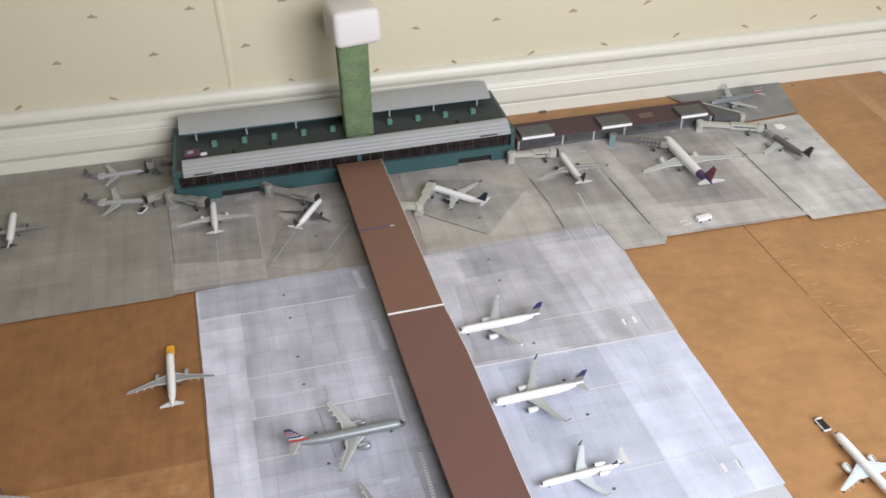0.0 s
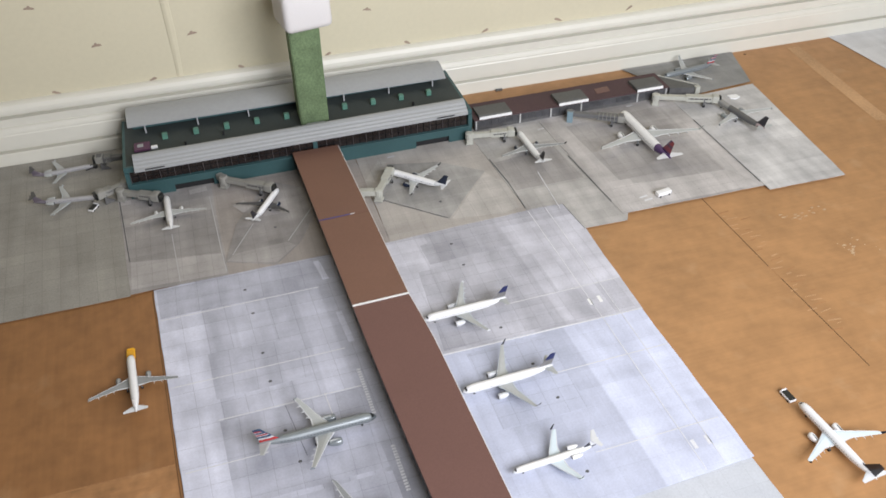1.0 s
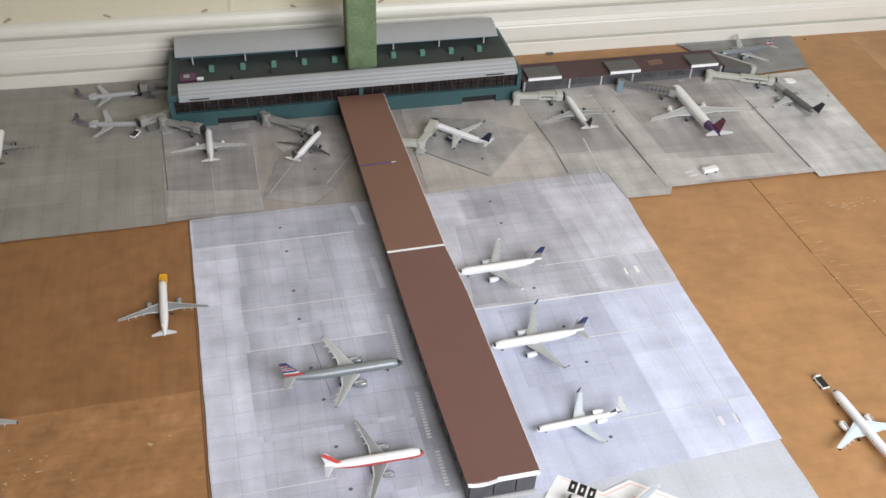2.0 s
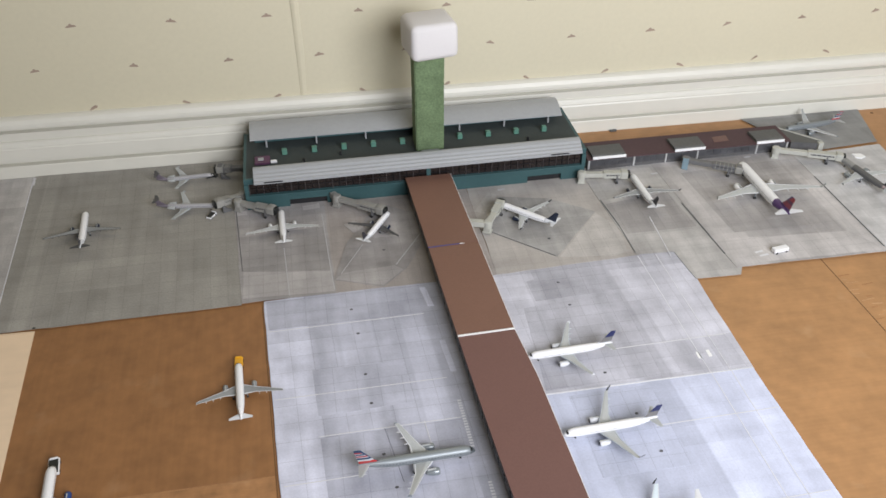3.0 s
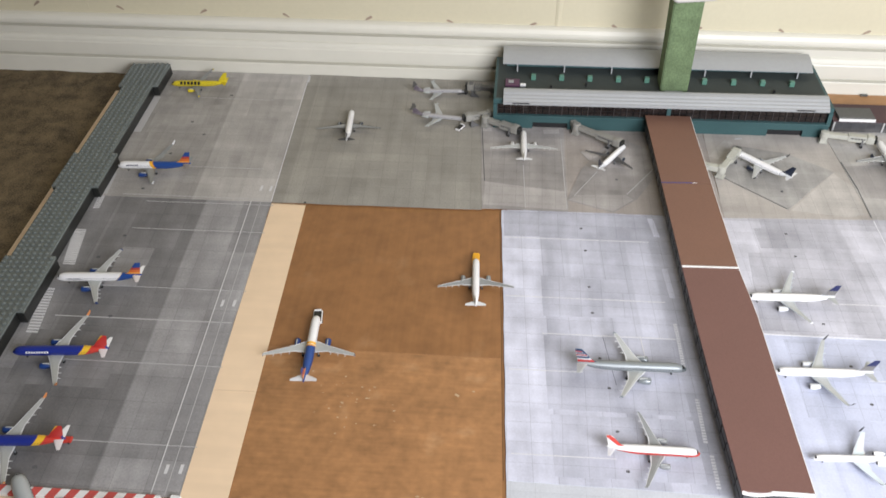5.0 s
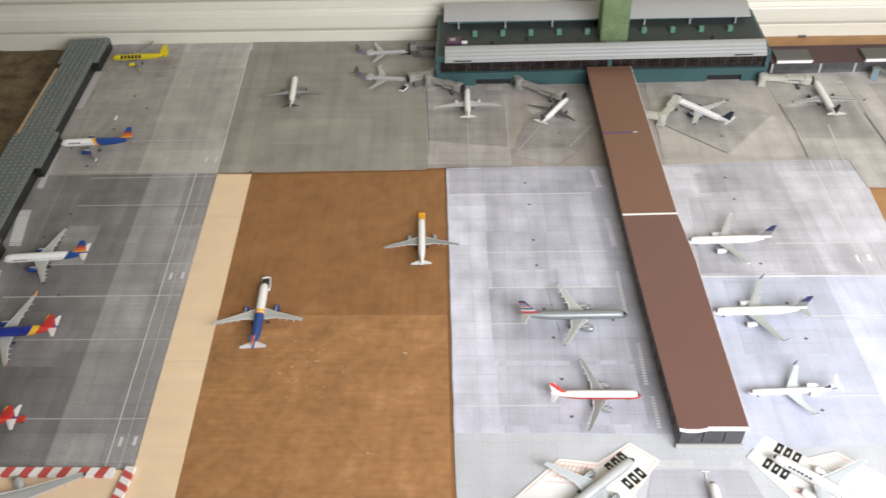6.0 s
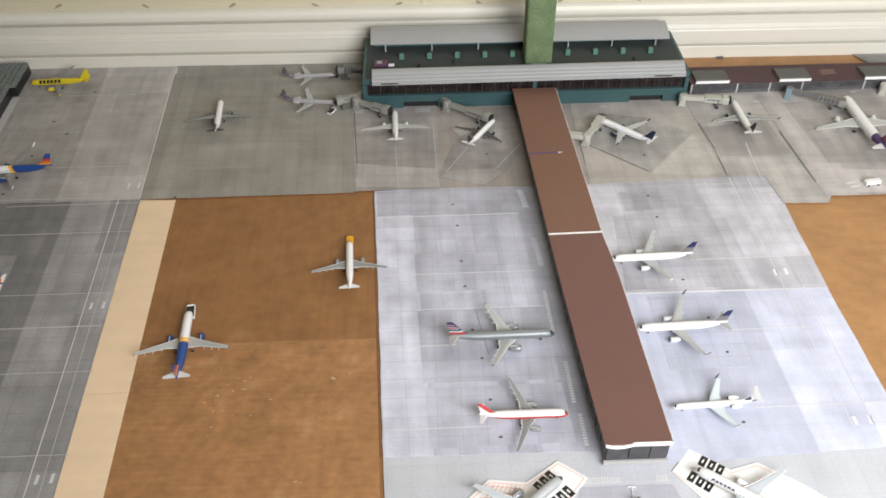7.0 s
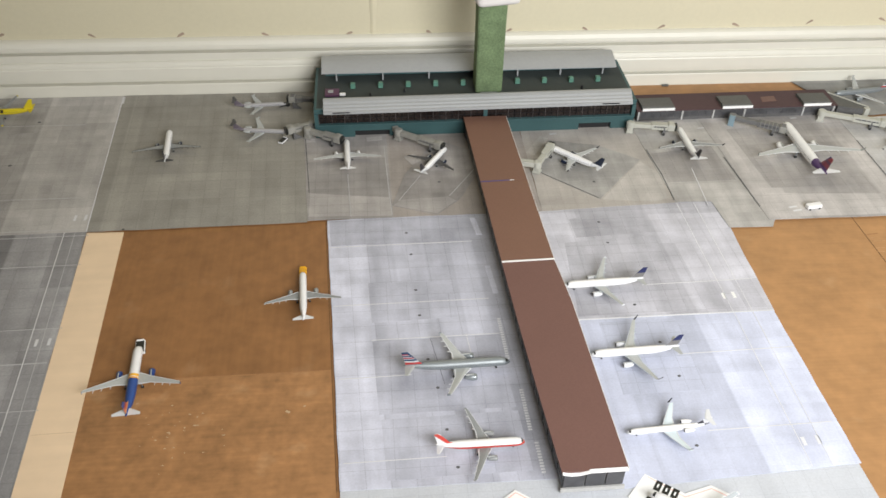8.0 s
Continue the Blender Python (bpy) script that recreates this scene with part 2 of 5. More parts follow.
M_JBP = material("bridge_pale_plastic", (0.42, 0.42, 0.37), rough=0.5, vary=0.12, grain=500, broad=60, coords="object")
M_JBD = material("bridge_dark_plastic", (0.13, 0.13, 0.13), rough=0.5, vary=0.14, coords="object")
M_WING = material("wing_grey", (0.40, 0.415, 0.405), rough=0.35, vary=0.08, coords="object")
M_WINGD = material("wing_dark_grey", (0.055, 0.055, 0.06), rough=0.35, vary=0.08, coords="object")
M_WINGP = material("wing_pale_blue", (0.58, 0.66, 0.69), rough=0.35, vary=0.06, coords="object")
M_WHITE = material("white_model_paint", WHITE, rough=0.3, vary=0.04, coords="object")
M_TAIL = material("tail_pale_grey", (0.62, 0.63, 0.64), rough=0.3, vary=0.04, coords="object")
M_SILVER = material("silver_model_paint", SILVER, rough=0.28, metal=0.35, vary=0.06, coords="object")
M_YELLOW = material("yellow_model_paint", YELLOW, rough=0.35, vary=0.05, coords="object")
M_BLUE = material("blue_model_paint", BLUE, rough=0.3, vary=0.05, coords="object")
M_RED = material("red_model_paint", RED, rough=0.3, vary=0.05, coords="object")
M_FADED = material("faded_red_print", (0.52, 0.085, 0.075), rough=0.6, vary=0.15, grain=300)
M_NAVY = material("navy_model_paint", NAVY, rough=0.3, vary=0.05, coords="object")
M_AMBER = material("orange_model_paint", (0.7, 0.28, 0.10), rough=0.4, vary=0.05, coords="object")
M_PURPLE = material("purple_plastic", (0.09, 0.035, 0.075), rough=0.5, vary=0.3, grain=600)
M_TYRE = material("black_rubber", (0.02, 0.02, 0.02), rough=0.8, vary=0.2)
M_TITLE = material("dark_lettering", (0.05, 0.05, 0.08), rough=0.5, vary=0.1)
M_MONITOR = material("dark_grey_card", (0.095, 0.095, 0.090), rough=0.7, vary=0.2, grain=300, broad=40)
M_PIERSIDE = material("printed_pier_side", (0.23, 0.228, 0.225), rough=0.6, vary=0.3, grain=240, broad=60)
M_COLUMN = material("printed_pale_column", (0.42, 0.42, 0.41), rough=0.7, vary=0.15, grain=300)
M_T2SCRAP = material("brown_scrap_paper", (0.15, 0.085, 0.07), rough=0.7, vary=0.2, grain=300)
M_FLECK = material("torn_paper_fleck", (0.50, 0.36, 0.22), rough=0.8, vary=0.2, grain=500)
M_WINGB = material("wing_grey_blue", (0.45, 0.49, 0.515), rough=0.35, vary=0.06, coords="object")
M_GAP = material("dark_brown_crease", (0.12, 0.06, 0.025), rough=0.8, vary=0.2)
M_WINGM = material("wing_mid_grey", (0.24, 0.25, 0.25), rough=0.35, vary=0.08, coords="object")
M_CREASE = material("board_crease", (0.36, 0.185, 0.078), rough=0.7, vary=0.2, grain=300)
M_SCAR = material("torn_board_fibre", (0.47, 0.28, 0.14), rough=0.8, vary=0.3, grain=400)
M_INK = material("orange_ink", (0.80, 0.44, 0.36), rough=0.7, vary=0.1)
M_PENBLUE = material("blue_ink", (0.06, 0.06, 0.20), rough=0.5, vary=0.1)


# ---- mesh helpers ----
def bm_box(bm, x0, x1, y0, y1, z0, z1, m=None):
    vs = [bm.verts.new(Vector(p) if m is None else m @ Vector(p)) for p in
          ((x0, y0, z0), (x1, y0, z0), (x1, y1, z0), (x0, y1, z0), (x0, y0, z1), (x1, y0, z1), (x1, y1, z1), (x0, y1, z1))]
    for f in ((3, 2, 1, 0), (4, 5, 6, 7), (0, 1, 5, 4), (1, 2, 6, 5), (2, 3, 7, 6), (3, 0, 4, 7)):
        bm.faces.new([vs[i] for i in f])
    return vs


def box(x0, x1, y0, y1, z0, z1, bevel=0.0):
    bm = bmesh.new()
    bm_box(bm, x0, x1, y0, y1, z0, z1)
    if bevel:
        bmesh.ops.bevel(bm, geom=list(bm.edges), offset=bevel, segments=2, affect="EDGES", profile=0.6)
    return bm


def prism(corners, z0, z1):
    """A flat plate from corners (either sense) between two heights."""
    area = sum(a[0] * b[1] - a[1] * b[0] for a, b in zip(corners, corners[1:] + corners[:1]))
    pts = corners if area > 0 else corners[::-1]
    bm = bmesh.new()
    lo = [bm.verts.new((x, y, z0)) for x, y in pts]
    hi = [bm.verts.new((x, y, z1)) for x, y in pts]
    bm.faces.new(hi)
    bm.faces.new(lo[::-1])
    k = len(pts)
    for i in range(k):
        bm.faces.new((lo[i], lo[(i + 1) % k], hi[(i + 1) % k], hi[i]))
    return bm


def rings(sections, closed_ends=True):
    """A skin over rings of equal point counts."""
    bm = bmesh.new()
    rows = [[bm.verts.new(p) for p in s] for s in sections]
    k = len(rows[0])
    for a, b in zip(rows, rows[1:]):
        for i in range(k):
            bm.faces.new((a[i], a[(i + 1) % k], b[(i + 1) % k], b[i]))
    if closed_ends:
        bm.faces.new(rows[0][::-1])
        bm.faces.new(rows[-1])
    bmesh.ops.recalc_face_normals(bm, faces=bm.faces)
    return bm


def part(name, bm, mat, parent=None, label="", smooth=False, m=None):
    me = bpy.data.meshes.new(name)
    bm.to_mesh(me)
    bm.free()
    if mat:
        me.materials.append(mat)
    if smooth:
        me.polygons.foreach_set("use_smooth", [True] * len(me.polygons))
    ob = new(name, me)
    if parent is not None:
        ob.parent = parent
    if m is not None:
        ob.matrix_basis = m
    if label:
        ob["label"] = label
    return ob


def piece(name, me, parent, m):
    """A repeat of a mesh as a part of its own."""
    ob = new(name, me)
    ob.parent = parent
    ob.matrix_basis = m
    return ob


def thing(name, label, category, m=None, group="", kind=""):
    ob = new(name)
    ob.empty_display_size = 0.01
    if m is not None:
        ob.matrix_basis = m
    return tagged(ob, label, category, group, kind)


# ---- the room ----
T = 0.1
bm = bmesh.new()
nx, ny = 360, 160
gx = [ROOM_X0 + (ROOM_X1 - ROOM_X0) * i / nx for i in range(nx + 1)]
gy = [ROOM_Y0 + (ROOM_Y1 - ROOM_Y0) * j / ny for j in range(ny + 1)]
grid = [[bm.verts.new((x, y, -0.0095 + 0.0034 * noise.noise(Vector((x * 30 + 2 * noise.noise(Vector((x * 14, y * 14, 3))), y * 44, 0))))) for x in gx] for y in gy]
for j in range(ny):
    for i in range(nx):
        bm.faces.new((grid[j][i], grid[j][i + 1], grid[j + 1][i + 1], grid[j + 1][i]))
tagged(part("floor", bm, M_CARPET, smooth=True), "brown patterned pile carpet on the room floor", "carpet", kind="structure")


def wall_y(x):
    """Face of the papered wall, which runs slightly askew to the boards."""
    return 0.376 - 0.016 * x


wall_n = tagged(part("wall_north", prism([(x, wall_y(x) + d) for x, d in ((ROOM_X0 - T, 0.0), (ROOM_X1 + T, 0.0), (ROOM_X1 + T, T), (ROOM_X0 - T, T))], -0.02, ROOM_H), M_WALL), "cream wallpapered wall with small brown motifs", "wall", kind="structure")
tagged(part("wall_west", box(ROOM_X0 - T, ROOM_X0, ROOM_Y0, ROOM_Y1, -0.02, ROOM_H), M_SIDE), "unseen beige side wall, dark to cut bounced light", "wall", kind="structure")
tagged(part("wall_east", box(ROOM_X1, ROOM_X1 + T, ROOM_Y0, ROOM_Y1, -0.02, ROOM_H), M_SIDE), "unseen beige side wall, dark to cut bounced light", "wall", kind="structure")
bm = bmesh.new()
wx0, wx1, wz0, wz1 = WIN_X - WIN_W / 2, WIN_X + WIN_W / 2, WIN_Z - WIN_H / 2, WIN_Z + WIN_H / 2
for a, b, c, d in ((ROOM_X0 - T, wx0, -0.02, ROOM_H), (wx1, ROOM_X1 + T, -0.02, ROOM_H), (wx0, wx1, -0.02, wz0), (wx0, wx1, wz1, ROOM_H)):
    bm_box(bm, a, b, ROOM_Y0 - T, ROOM_Y0, c, d)
tagged(part("wall_south", bm, M_SIDE), "unseen beige wall with a window opening, dark to cut bounce", "wall", kind="structure")
tagged(part("ceiling", box(ROOM_X0 - T, ROOM_X1 + T, ROOM_Y0 - T, ROOM_Y1 + T, ROOM_H, ROOM_H + 0.1), M_CEIL), "unseen ceiling, greyed to cut bounced light", "ceiling", kind="structure")
win = thing("window_1", "white window frame letting in daylight", "window", kind="structure")
for a, b, c, d in ((wx0, wx0 + 0.05, wz0, wz1), (wx1 - 0.05, wx1, wz0, wz1), (wx0 + 0.05, wx1 - 0.05, wz0, wz0 + 0.05), (wx0 + 0.05, wx1 - 0.05, wz1 - 0.05, wz1)):
    part("window_frame", box(a, b, ROOM_Y0 - 0.07, ROOM_Y0 - 0.01, c, d, 0.004), M_PAINT, win)

# moulded skirting board along the wall
prof = [(0.0, -0.012), (0.0, 0.0192), (0.0008, 0.0204), (0.0095, 0.0208), (0.0098, 0.0240), (0.0030, 0.0250), (0.0025, 0.0300), (0.0025, 0.0470), (0.0036, 0.0490), (0.0034, 0.0510), (0.0046, 0.0550), (0.0066, 0.0578),
        (0.0092, 0.0588), (0.0094, 0.0612), (0.0062, 0.0622), (0.0060, 0.0728), (0.0150, 0.0734), (0.0152, 0.0768), (0.0072, 0.0778), (0.0066, 0.0815), (0.0072, 0.0860), (0.0105, 0.0912), (0.0150, 0.0936), (0.0204, 0.0946), (0.0204, -0.012)]
bm = rings([[(x, wall_y(x) - 0.0202 + a, b) for a, b in prof] for x in (ROOM_X0, ROOM_X1)])
tagged(part("baseboard", bm, M_PAINT), "white painted moulded skirting board at the foot of the wall", "baseboard", kind="structure")

# printed motifs on the wallpaper
def motif(kind_no):
    bm = bmesh.new()
    shapes = ([(-7.5, -2.2), (7.5, -2.2), (5.5, 0.6), (2.0, 1.2), (0.6, 3.4), (-1.6, 3.0), (-2.6, 1.0), (-5.6, 0.4)],
              [(-6.5, -4.6), (-3.0, -3.2), (5.8, 1.0), (6.6, 3.0), (3.4, 4.4), (0.4, 2.6), (-2.8, 0.4)],
              [(6.5, -4.0), (3.0, -3.4), (-5.6, 0.2), (-6.4, 2.4), (-3.2, 3.6), (-0.6, 2.2), (2.8, 0.0)])[kind_no]
    lo = [bm.verts.new((x * 0.001, 0.0, z * 0.001)) for x, z in shapes]
    hi = [bm.verts.new((x * 0.001, -0.0004, z * 0.001)) for x, z in shapes]
    bm.faces.new(hi)
    for i in range(len(lo)):
        bm.faces.new((lo[i], lo[(i + 1) % len(lo)], hi[(i + 1) % len(lo)], hi[i]))
    bmesh.ops.recalc_face_normals(bm, faces=bm.faces)
    me = bpy.data.meshes.new("wallpaper_motif")
    bm.to_mesh(me)
    bm.free()
    me.materials.append(M_MOTIF)
    return me


motifs = [motif(i) for i in range(3)]
for row in range(8):
    for i in range(-12, 15):
        q = i - (0.475 if row % 2 else 0.0)
        x = 0.1677 + 0.13184 * q - 0.000834 * q * q + 0.000047 * q ** 3
        z = 0.0958 + 0.0643 * row + 0.00026 * q * q
        kind_no = (1 if i % 2 else 2) if row % 4 == 0 else 0
        piece("wallpaper_motif", motifs[kind_no], wall_n, pose(x, wall_y(x), z, 0, random.uniform(-8, 8) - (12 if row % 2 and i % 2 else 0), -0.9) @ Matrix.Diagonal((random.uniform(0.9, 1.1), 1, random.uniform(0.9, 1.12), 1)))


def paper_crease(x0, width, depth):
    """A raised, slightly wandering crease in the wallpaper."""
    rows = []
    for k in range(60):
        z = 0.094 + (ROOM_H - 0.1) * (k / 59) ** 2
        x = x0 + 0.0022 * noise.noise(Vector((x0 * 9, z * 9, 1.0)))
        w = width * (1 + 0.4 * noise.noise(Vector((z * 14, 4.0, x0))))
        d = depth * (1 + 0.6 * noise.noise(Vector((z * 11, 8.0, x0))))
        rows.append([(x + w * u, wall_y(x) + 0.0004 - d * v, z) for u, v in ((-1.0, 0.0), (-0.55, 0.35), (-0.2, 0.9), (0.1, 1.0), (0.35, 0.55), (0.6, 0.5), (1.0, 0.0), (0.0, -0.4))])
    return rings(rows)


for sx, w, d in ((0.076, 0.0075, 0.0016), (-0.72, 0.0034, 0.0009)):
    part("wallpaper_seam", paper_crease(sx, w, d), M_WALL, wall_n, smooth=True)

# ---- boards and printed sheets ----
def cut_edges(corners):
    """Edges as scissors leave them: short, slightly uneven cuts between the corners."""
    out = []
    for a, b in zip(corners, corners[1:] + corners[:1]):
        a, b = Vector(a), Vector(b)
        d = b - a
        side = Vector((-d.y, d.x)).normalized()
        k = max(1, int(d.length / 0.017))
        out.append(tuple(a))
        for i in range(1, k):
            q = a + d * (i / k)
            out.append(tuple(q + side * (0.0008 * noise.noise(Vector((q.x * 19, q.y * 19, 2.0))) + random.uniform(-0.0003, 0.0003))))
    return out


def sheet(name, corners, top, mat, label, category="paper sheet", thick=0.0005, kind="", group=""):
    if name == "apron_sheet":
        corners = cut_edges(corners)
    ob = part(name, prism(corners, top - thick, top), mat)
    return tagged(ob, label, category, group, kind)


def line(parent, a, b, width, mat=M_LINE, z=0.001, name="painted_line"):
    a, b = Vector(a), Vector(b)
    d = (b - a).normalized()
    s = Vector((-d.y, d.x)) * width / 2
    return part(name, prism([tuple(a - s), tuple(b - s), tuple(b + s), tuple(a + s)], z, z + 0.0002), mat, parent)


def disc(parent, x, y, r, z, mat=M_SPOT_SHADE, name="oil_spot"):
    pts = [(x + r * math.cos(k * math.tau / 8), y + r * 0.8 * math.sin(k * math.tau / 8)) for k in range(8)]
    return part(name, prism(pts, z, z + 0.0003), mat, parent)


board_l = tagged(part("cardboard_sheet", prism([(-0.655, 0.366), (0.33, 0.355), (0.33, -0.95), (-0.598, -0.95)], -0.005, -0.001), M_BOARD_L),
       "large brown cardboard sheet lying on the carpet", "cardboard")
board_r = tagged(part("cardboard_sheet", prism([(0.3305, 0.355), (1.62, 0.335), (1.62, -0.95), (0.3305, -0.95)], -0.005, -0.001), M_BOARD_R),
       "tan cardboard sheet with scuffs and torn tape marks", "cardboard")
S_NW = sheet("apron_sheet", [(-0.60, 0.3645), (-0.343, 0.3605), (-0.3215, 0.0), (-0.60, 0.0)], 0.0005,
             apron("print_nw", (0.395, 0.38, 0.365), [(-0.62, 0.92), (-0.565, 0.86), (-0.50, 0.97), (-0.470, 0.88), (-0.436, 1.16), (-0.405, 1.04), (-0.375, 0.98), (-0.352, 1.10)], -0.62, -0.30, 0.06, streak=0.13, patch=0.13, fine=0.08),
             "grey printed airport apron paper with painted stand lines")
S_SW = sheet("apron_sheet", [(-0.60, 0.003), (-0.322, 0.003), (-0.2965, -0.474), (-0.60, -0.474)], 0.0,
             apron("print_sw", (0.238, 0.234, 0.238), [(-0.62, 0.94), (-0.535, 0.74), (-0.46, 0.80), (-0.415, 1.32), (-0.345, 1.28), (-0.33, 1.34)], -0.62, -0.28, 0.055, streak=0.17, patch=0.15, joint=0.74, fine=0.09, slab=0.036),
             "dark grey printed airport apron paper with painted stand lines")
S_MID = sheet("apron_sheet", [(-0.343, 0.3600), (-0.318, 0.3650), (-0.29, 0.3655), (-0.262, 0.3590), (-0.02, 0.355), (-0.0275, 0.001), (-0.321, -0.001)], 0.001,
              apron("print_mid", (0.300, 0.287, 0.257), [(-0.36, 0.95), (-0.305, 1.12), (-0.285, 0.97)], -0.36, 0.0, 0.05, streak=0.11, patch=0.07, joint=0.80, fine=0.08, slab=0.0215),
              "plain warm-grey printed apron paper with a faint slab grid")
S_CREAM = sheet("cream_board_strip", [(-0.3212, -0.0015), (-0.2725, -0.003), (-0.225, -0.95), (-0.272, -0.95)], -0.0002, M_CREAM,
                "pale cream cardboard strip beside the brown board", "cardboard", thick=0.001)
sheet("cream_board", [(-0.60, -0.4752), (-0.2968, -0.4752), (-0.2723, -0.95), (-0.60, -0.95)], -0.0002, M_CREAM,
      "pale cream cardboard beyond the striped barrier", "cardboard", thick=0.001)
M_CREAMJ = material("cream_board_joint", (0.70, 0.53, 0.36), rough=0.8, vary=0.15, grain=300)
line(S_CREAM, (-0.3025, -0.3380), (-0.2575, -0.3370), 0.0008, M_CREAMJ, -0.0002, "card_joint")
line(S_CREAM, (-0.3185, -0.0035), (-0.2735, -0.0045), 0.0010, M_CREAMJ, -0.0002, "card_joint")
S_G3 = sheet("apron_sheet", [(-0.041, 0.236), (0.088, 0.236), (0.091, 0.003), (-0.001, 0.004), (-0.027, 0.003)], 0.0015,
             apron("print_g3", (0.351, 0.333, 0.322), (), streak=0.18, patch=0.14), "grey printed apron paper for one gate")
sheet("apron_sheet", [(0.080, 0.236), (0.3, 0.236), (0.3, 0.004), (0.084, 0.004)], 0.001,
             apron("print_g4", (0.345, 0.313, 0.289), (), streak=0.14, patch=0.06), "beige printed apron paper beside the pier")
S_G4R = sheet("apron_sheet", [(0.090, 0.030), (0.152, 0.005), (0.186, 0.038), (0.224, 0.108), (0.212, 0.165), (0.165, 0.195), (0.112, 0.105)], 0.0016,
              apron("print_g4r", (0.318, 0.300, 0.29), (), streak=0.22, patch=0.12), "grey printed apron paper laid at an angle")
S_G5 = sheet("apron_sheet", [(0.3005, 0.236), (0.505, 0.236), (0.498, 0.012), (0.30, 0.004)], 0.001,
             apron("print_g5", (0.41, 0.383, 0.354), (), streak=0.14, patch=0.06), "beige printed apron paper beside the pier")
S_G5R = sheet("apron_sheet", [(0.308, 0.101), (0.388, 0.027), (0.471, 0.120), (0.412, 0.165), (0.341, 0.182)], 0.0016,
              apron("print_g5r", (0.335, 0.327, 0.314), (), streak=0.22, patch=0.12), "grey printed apron paper laid at an angle")
S_W = sheet("apron_sheet", [(0.0, 0.003), (0.030, 0.004), (0.034, 0.012), (0.226, 0.012), (0.245, -0.432), (0.0205, -0.430)], 0.0005,
            apron("print_w", (0.484, 0.495, 0.572), [(-0.01, 1.12), (0.050, 0.92), (0.085, 0.99), (0.125, 0.88), (0.16, 1.02), (0.19, 0.92)], -0.01, 0.26, 0.05, slab=0.0255, streak=0.16, patch=0.10, joint=0.74),
            "light grey printed apron paper with stand lines and slab grid")
S_E1 = sheet("apron_sheet", [(0.28, 0.012), (0.554, 0.018), (0.5515, -0.2135), (0.285, -0.2135)], 0.0005,
             apron("print_e1", (0.487, 0.487, 0.535), [(0.27, 1.06), (0.33, 0.95), (0.408, 0.88), (0.446, 1.06), (0.493, 1.0), (0.520, 1.06)], 0.27, 0.57, 0.045, streak=0.17, patch=0.12, joint=0.82, slab=0.0255),
             "light grey printed apron paper with stand lines")
S_E2 = sheet("apron_sheet", [(0.287, -0.210), (0.5505, -0.210), (0.5555, -0.437), (0.297, -0.449)], 0.001,
             apron("print_e2", (0.52, 0.55, 0.668), [(0.27, 1.0), (0.33, 0.94), (0.408, 0.88), (0.442, 1.09), (0.488, 1.04), (0.512, 1.09)], 0.27, 0.57, 0.035, streak=0.12, patch=0.07, joint=0.91, slab=0.0255),
             "pale bluish-white printed apron paper")
S_R1 = sheet("apron_sheet", [(0.481, 0.236), (0.64, 0.246), (0.645, -0.03), (0.622, -0.036), (0.613, -0.0515), (0.552, -0.0495), (0.546, 0.010), (0.494, 0.012)], 0.0015,
             apron("print_r1", (0.415, 0.402, 0.384), (), streak=0.19, patch=0.10), "grey printed apron paper for one gate")
S_R2 = sheet("apron_sheet", [(0.596, 0.246), (0.86, 0.246), (0.846, -0.040), (0.6135, -0.037)], 0.002,
             apron("print_r2", (0.424, 0.404, 0.39), [(0.6, 1.0), (0.66, 0.85), (0.80, 1.05), (0.83, 1.15)], 0.6, 0.88, 0.0, streak=0.18, patch=0.10), "grey printed apron paper for a wide gate")
S_R3 = sheet("apron_sheet", [(0.828, 0.214), (0.982, 0.222), (0.954, -0.0535), (0.832, -0.0515)], 0.0025,
             apron("print_r3", (0.50, 0.492, 0.482), (), streak=0.20, patch=0.10), "grey printed apron paper with a loose edge")
sheet("apron_sheet", [(0.80, 0.341), (1.015, 0.338), (0.985, 0.232), (0.858, 0.222)], 0.0015,
             apron("print_r4", (0.26, 0.26, 0.25), (), streak=0.12, patch=0.10), "grey printed apron paper by the wall")
sheet("apron_sheet", [(1.216, 0.337), (1.60, 0.330), (1.60, 0.02), (1.245, 0.02), (1.236, 0.15)], 0.0005,
             apron("print_r5", (0.62, 0.62, 0.62), (), streak=0.08, patch=0.06), "grey printed apron paper on the tan cardboard")
S_S = sheet("apron_sheet", [(0.0205, -0.4285), (0.5530, -0.434), (0.572, -0.95), (0.05, -0.95)], 0.0,
            apron("print_s", (0.50, 0.52, 0.555), (), 0, 1, 0.0, slab=0.0245, streak=0.05, patch=0.03, joint=0.89), "pale grey-green printed apron paper with a square grid")


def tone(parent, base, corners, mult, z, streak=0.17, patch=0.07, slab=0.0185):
    """A block of slabs in another tone: print, and in two rows painted light falloff."""
    m = apron("sheet_tone", tuple(c * mult for c in base), (), streak=streak, patch=patch, slab=slab, joint=0.77)
    part("slab_tone", prism(cut_edges(corners), z, z + 0.0001), m, parent)


B_W, B_E1, B_E2, B_G3, B_R = (0.484, 0.495, 0.572), (0.487, 0.487, 0.535), (0.52, 0.55, 0.668), (0.351, 0.333, 0.322), (0.424, 0.404, 0.39)
tone(S_W, B_W, [(0.0535, -0.128), (0.145, -0.131), (0.147, -0.153), (0.161, -0.155), (0.160, -0.196), (0.057, -0.199)], 0.88, 0.0005, slab=0.0255)
tone(S_W, B_W, [(0.057, -0.230), (0.203, -0.228), (0.211, -0.338), (0.062, -0.338)], 0.86, 0.0005, slab=0.0255)
tone(S_W, B_W, [(0.064, -0.345), (0.212, -0.343), (0.216, -0.420), (0.068, -0.422)], 0.93, 0.0005, slab=0.0255)
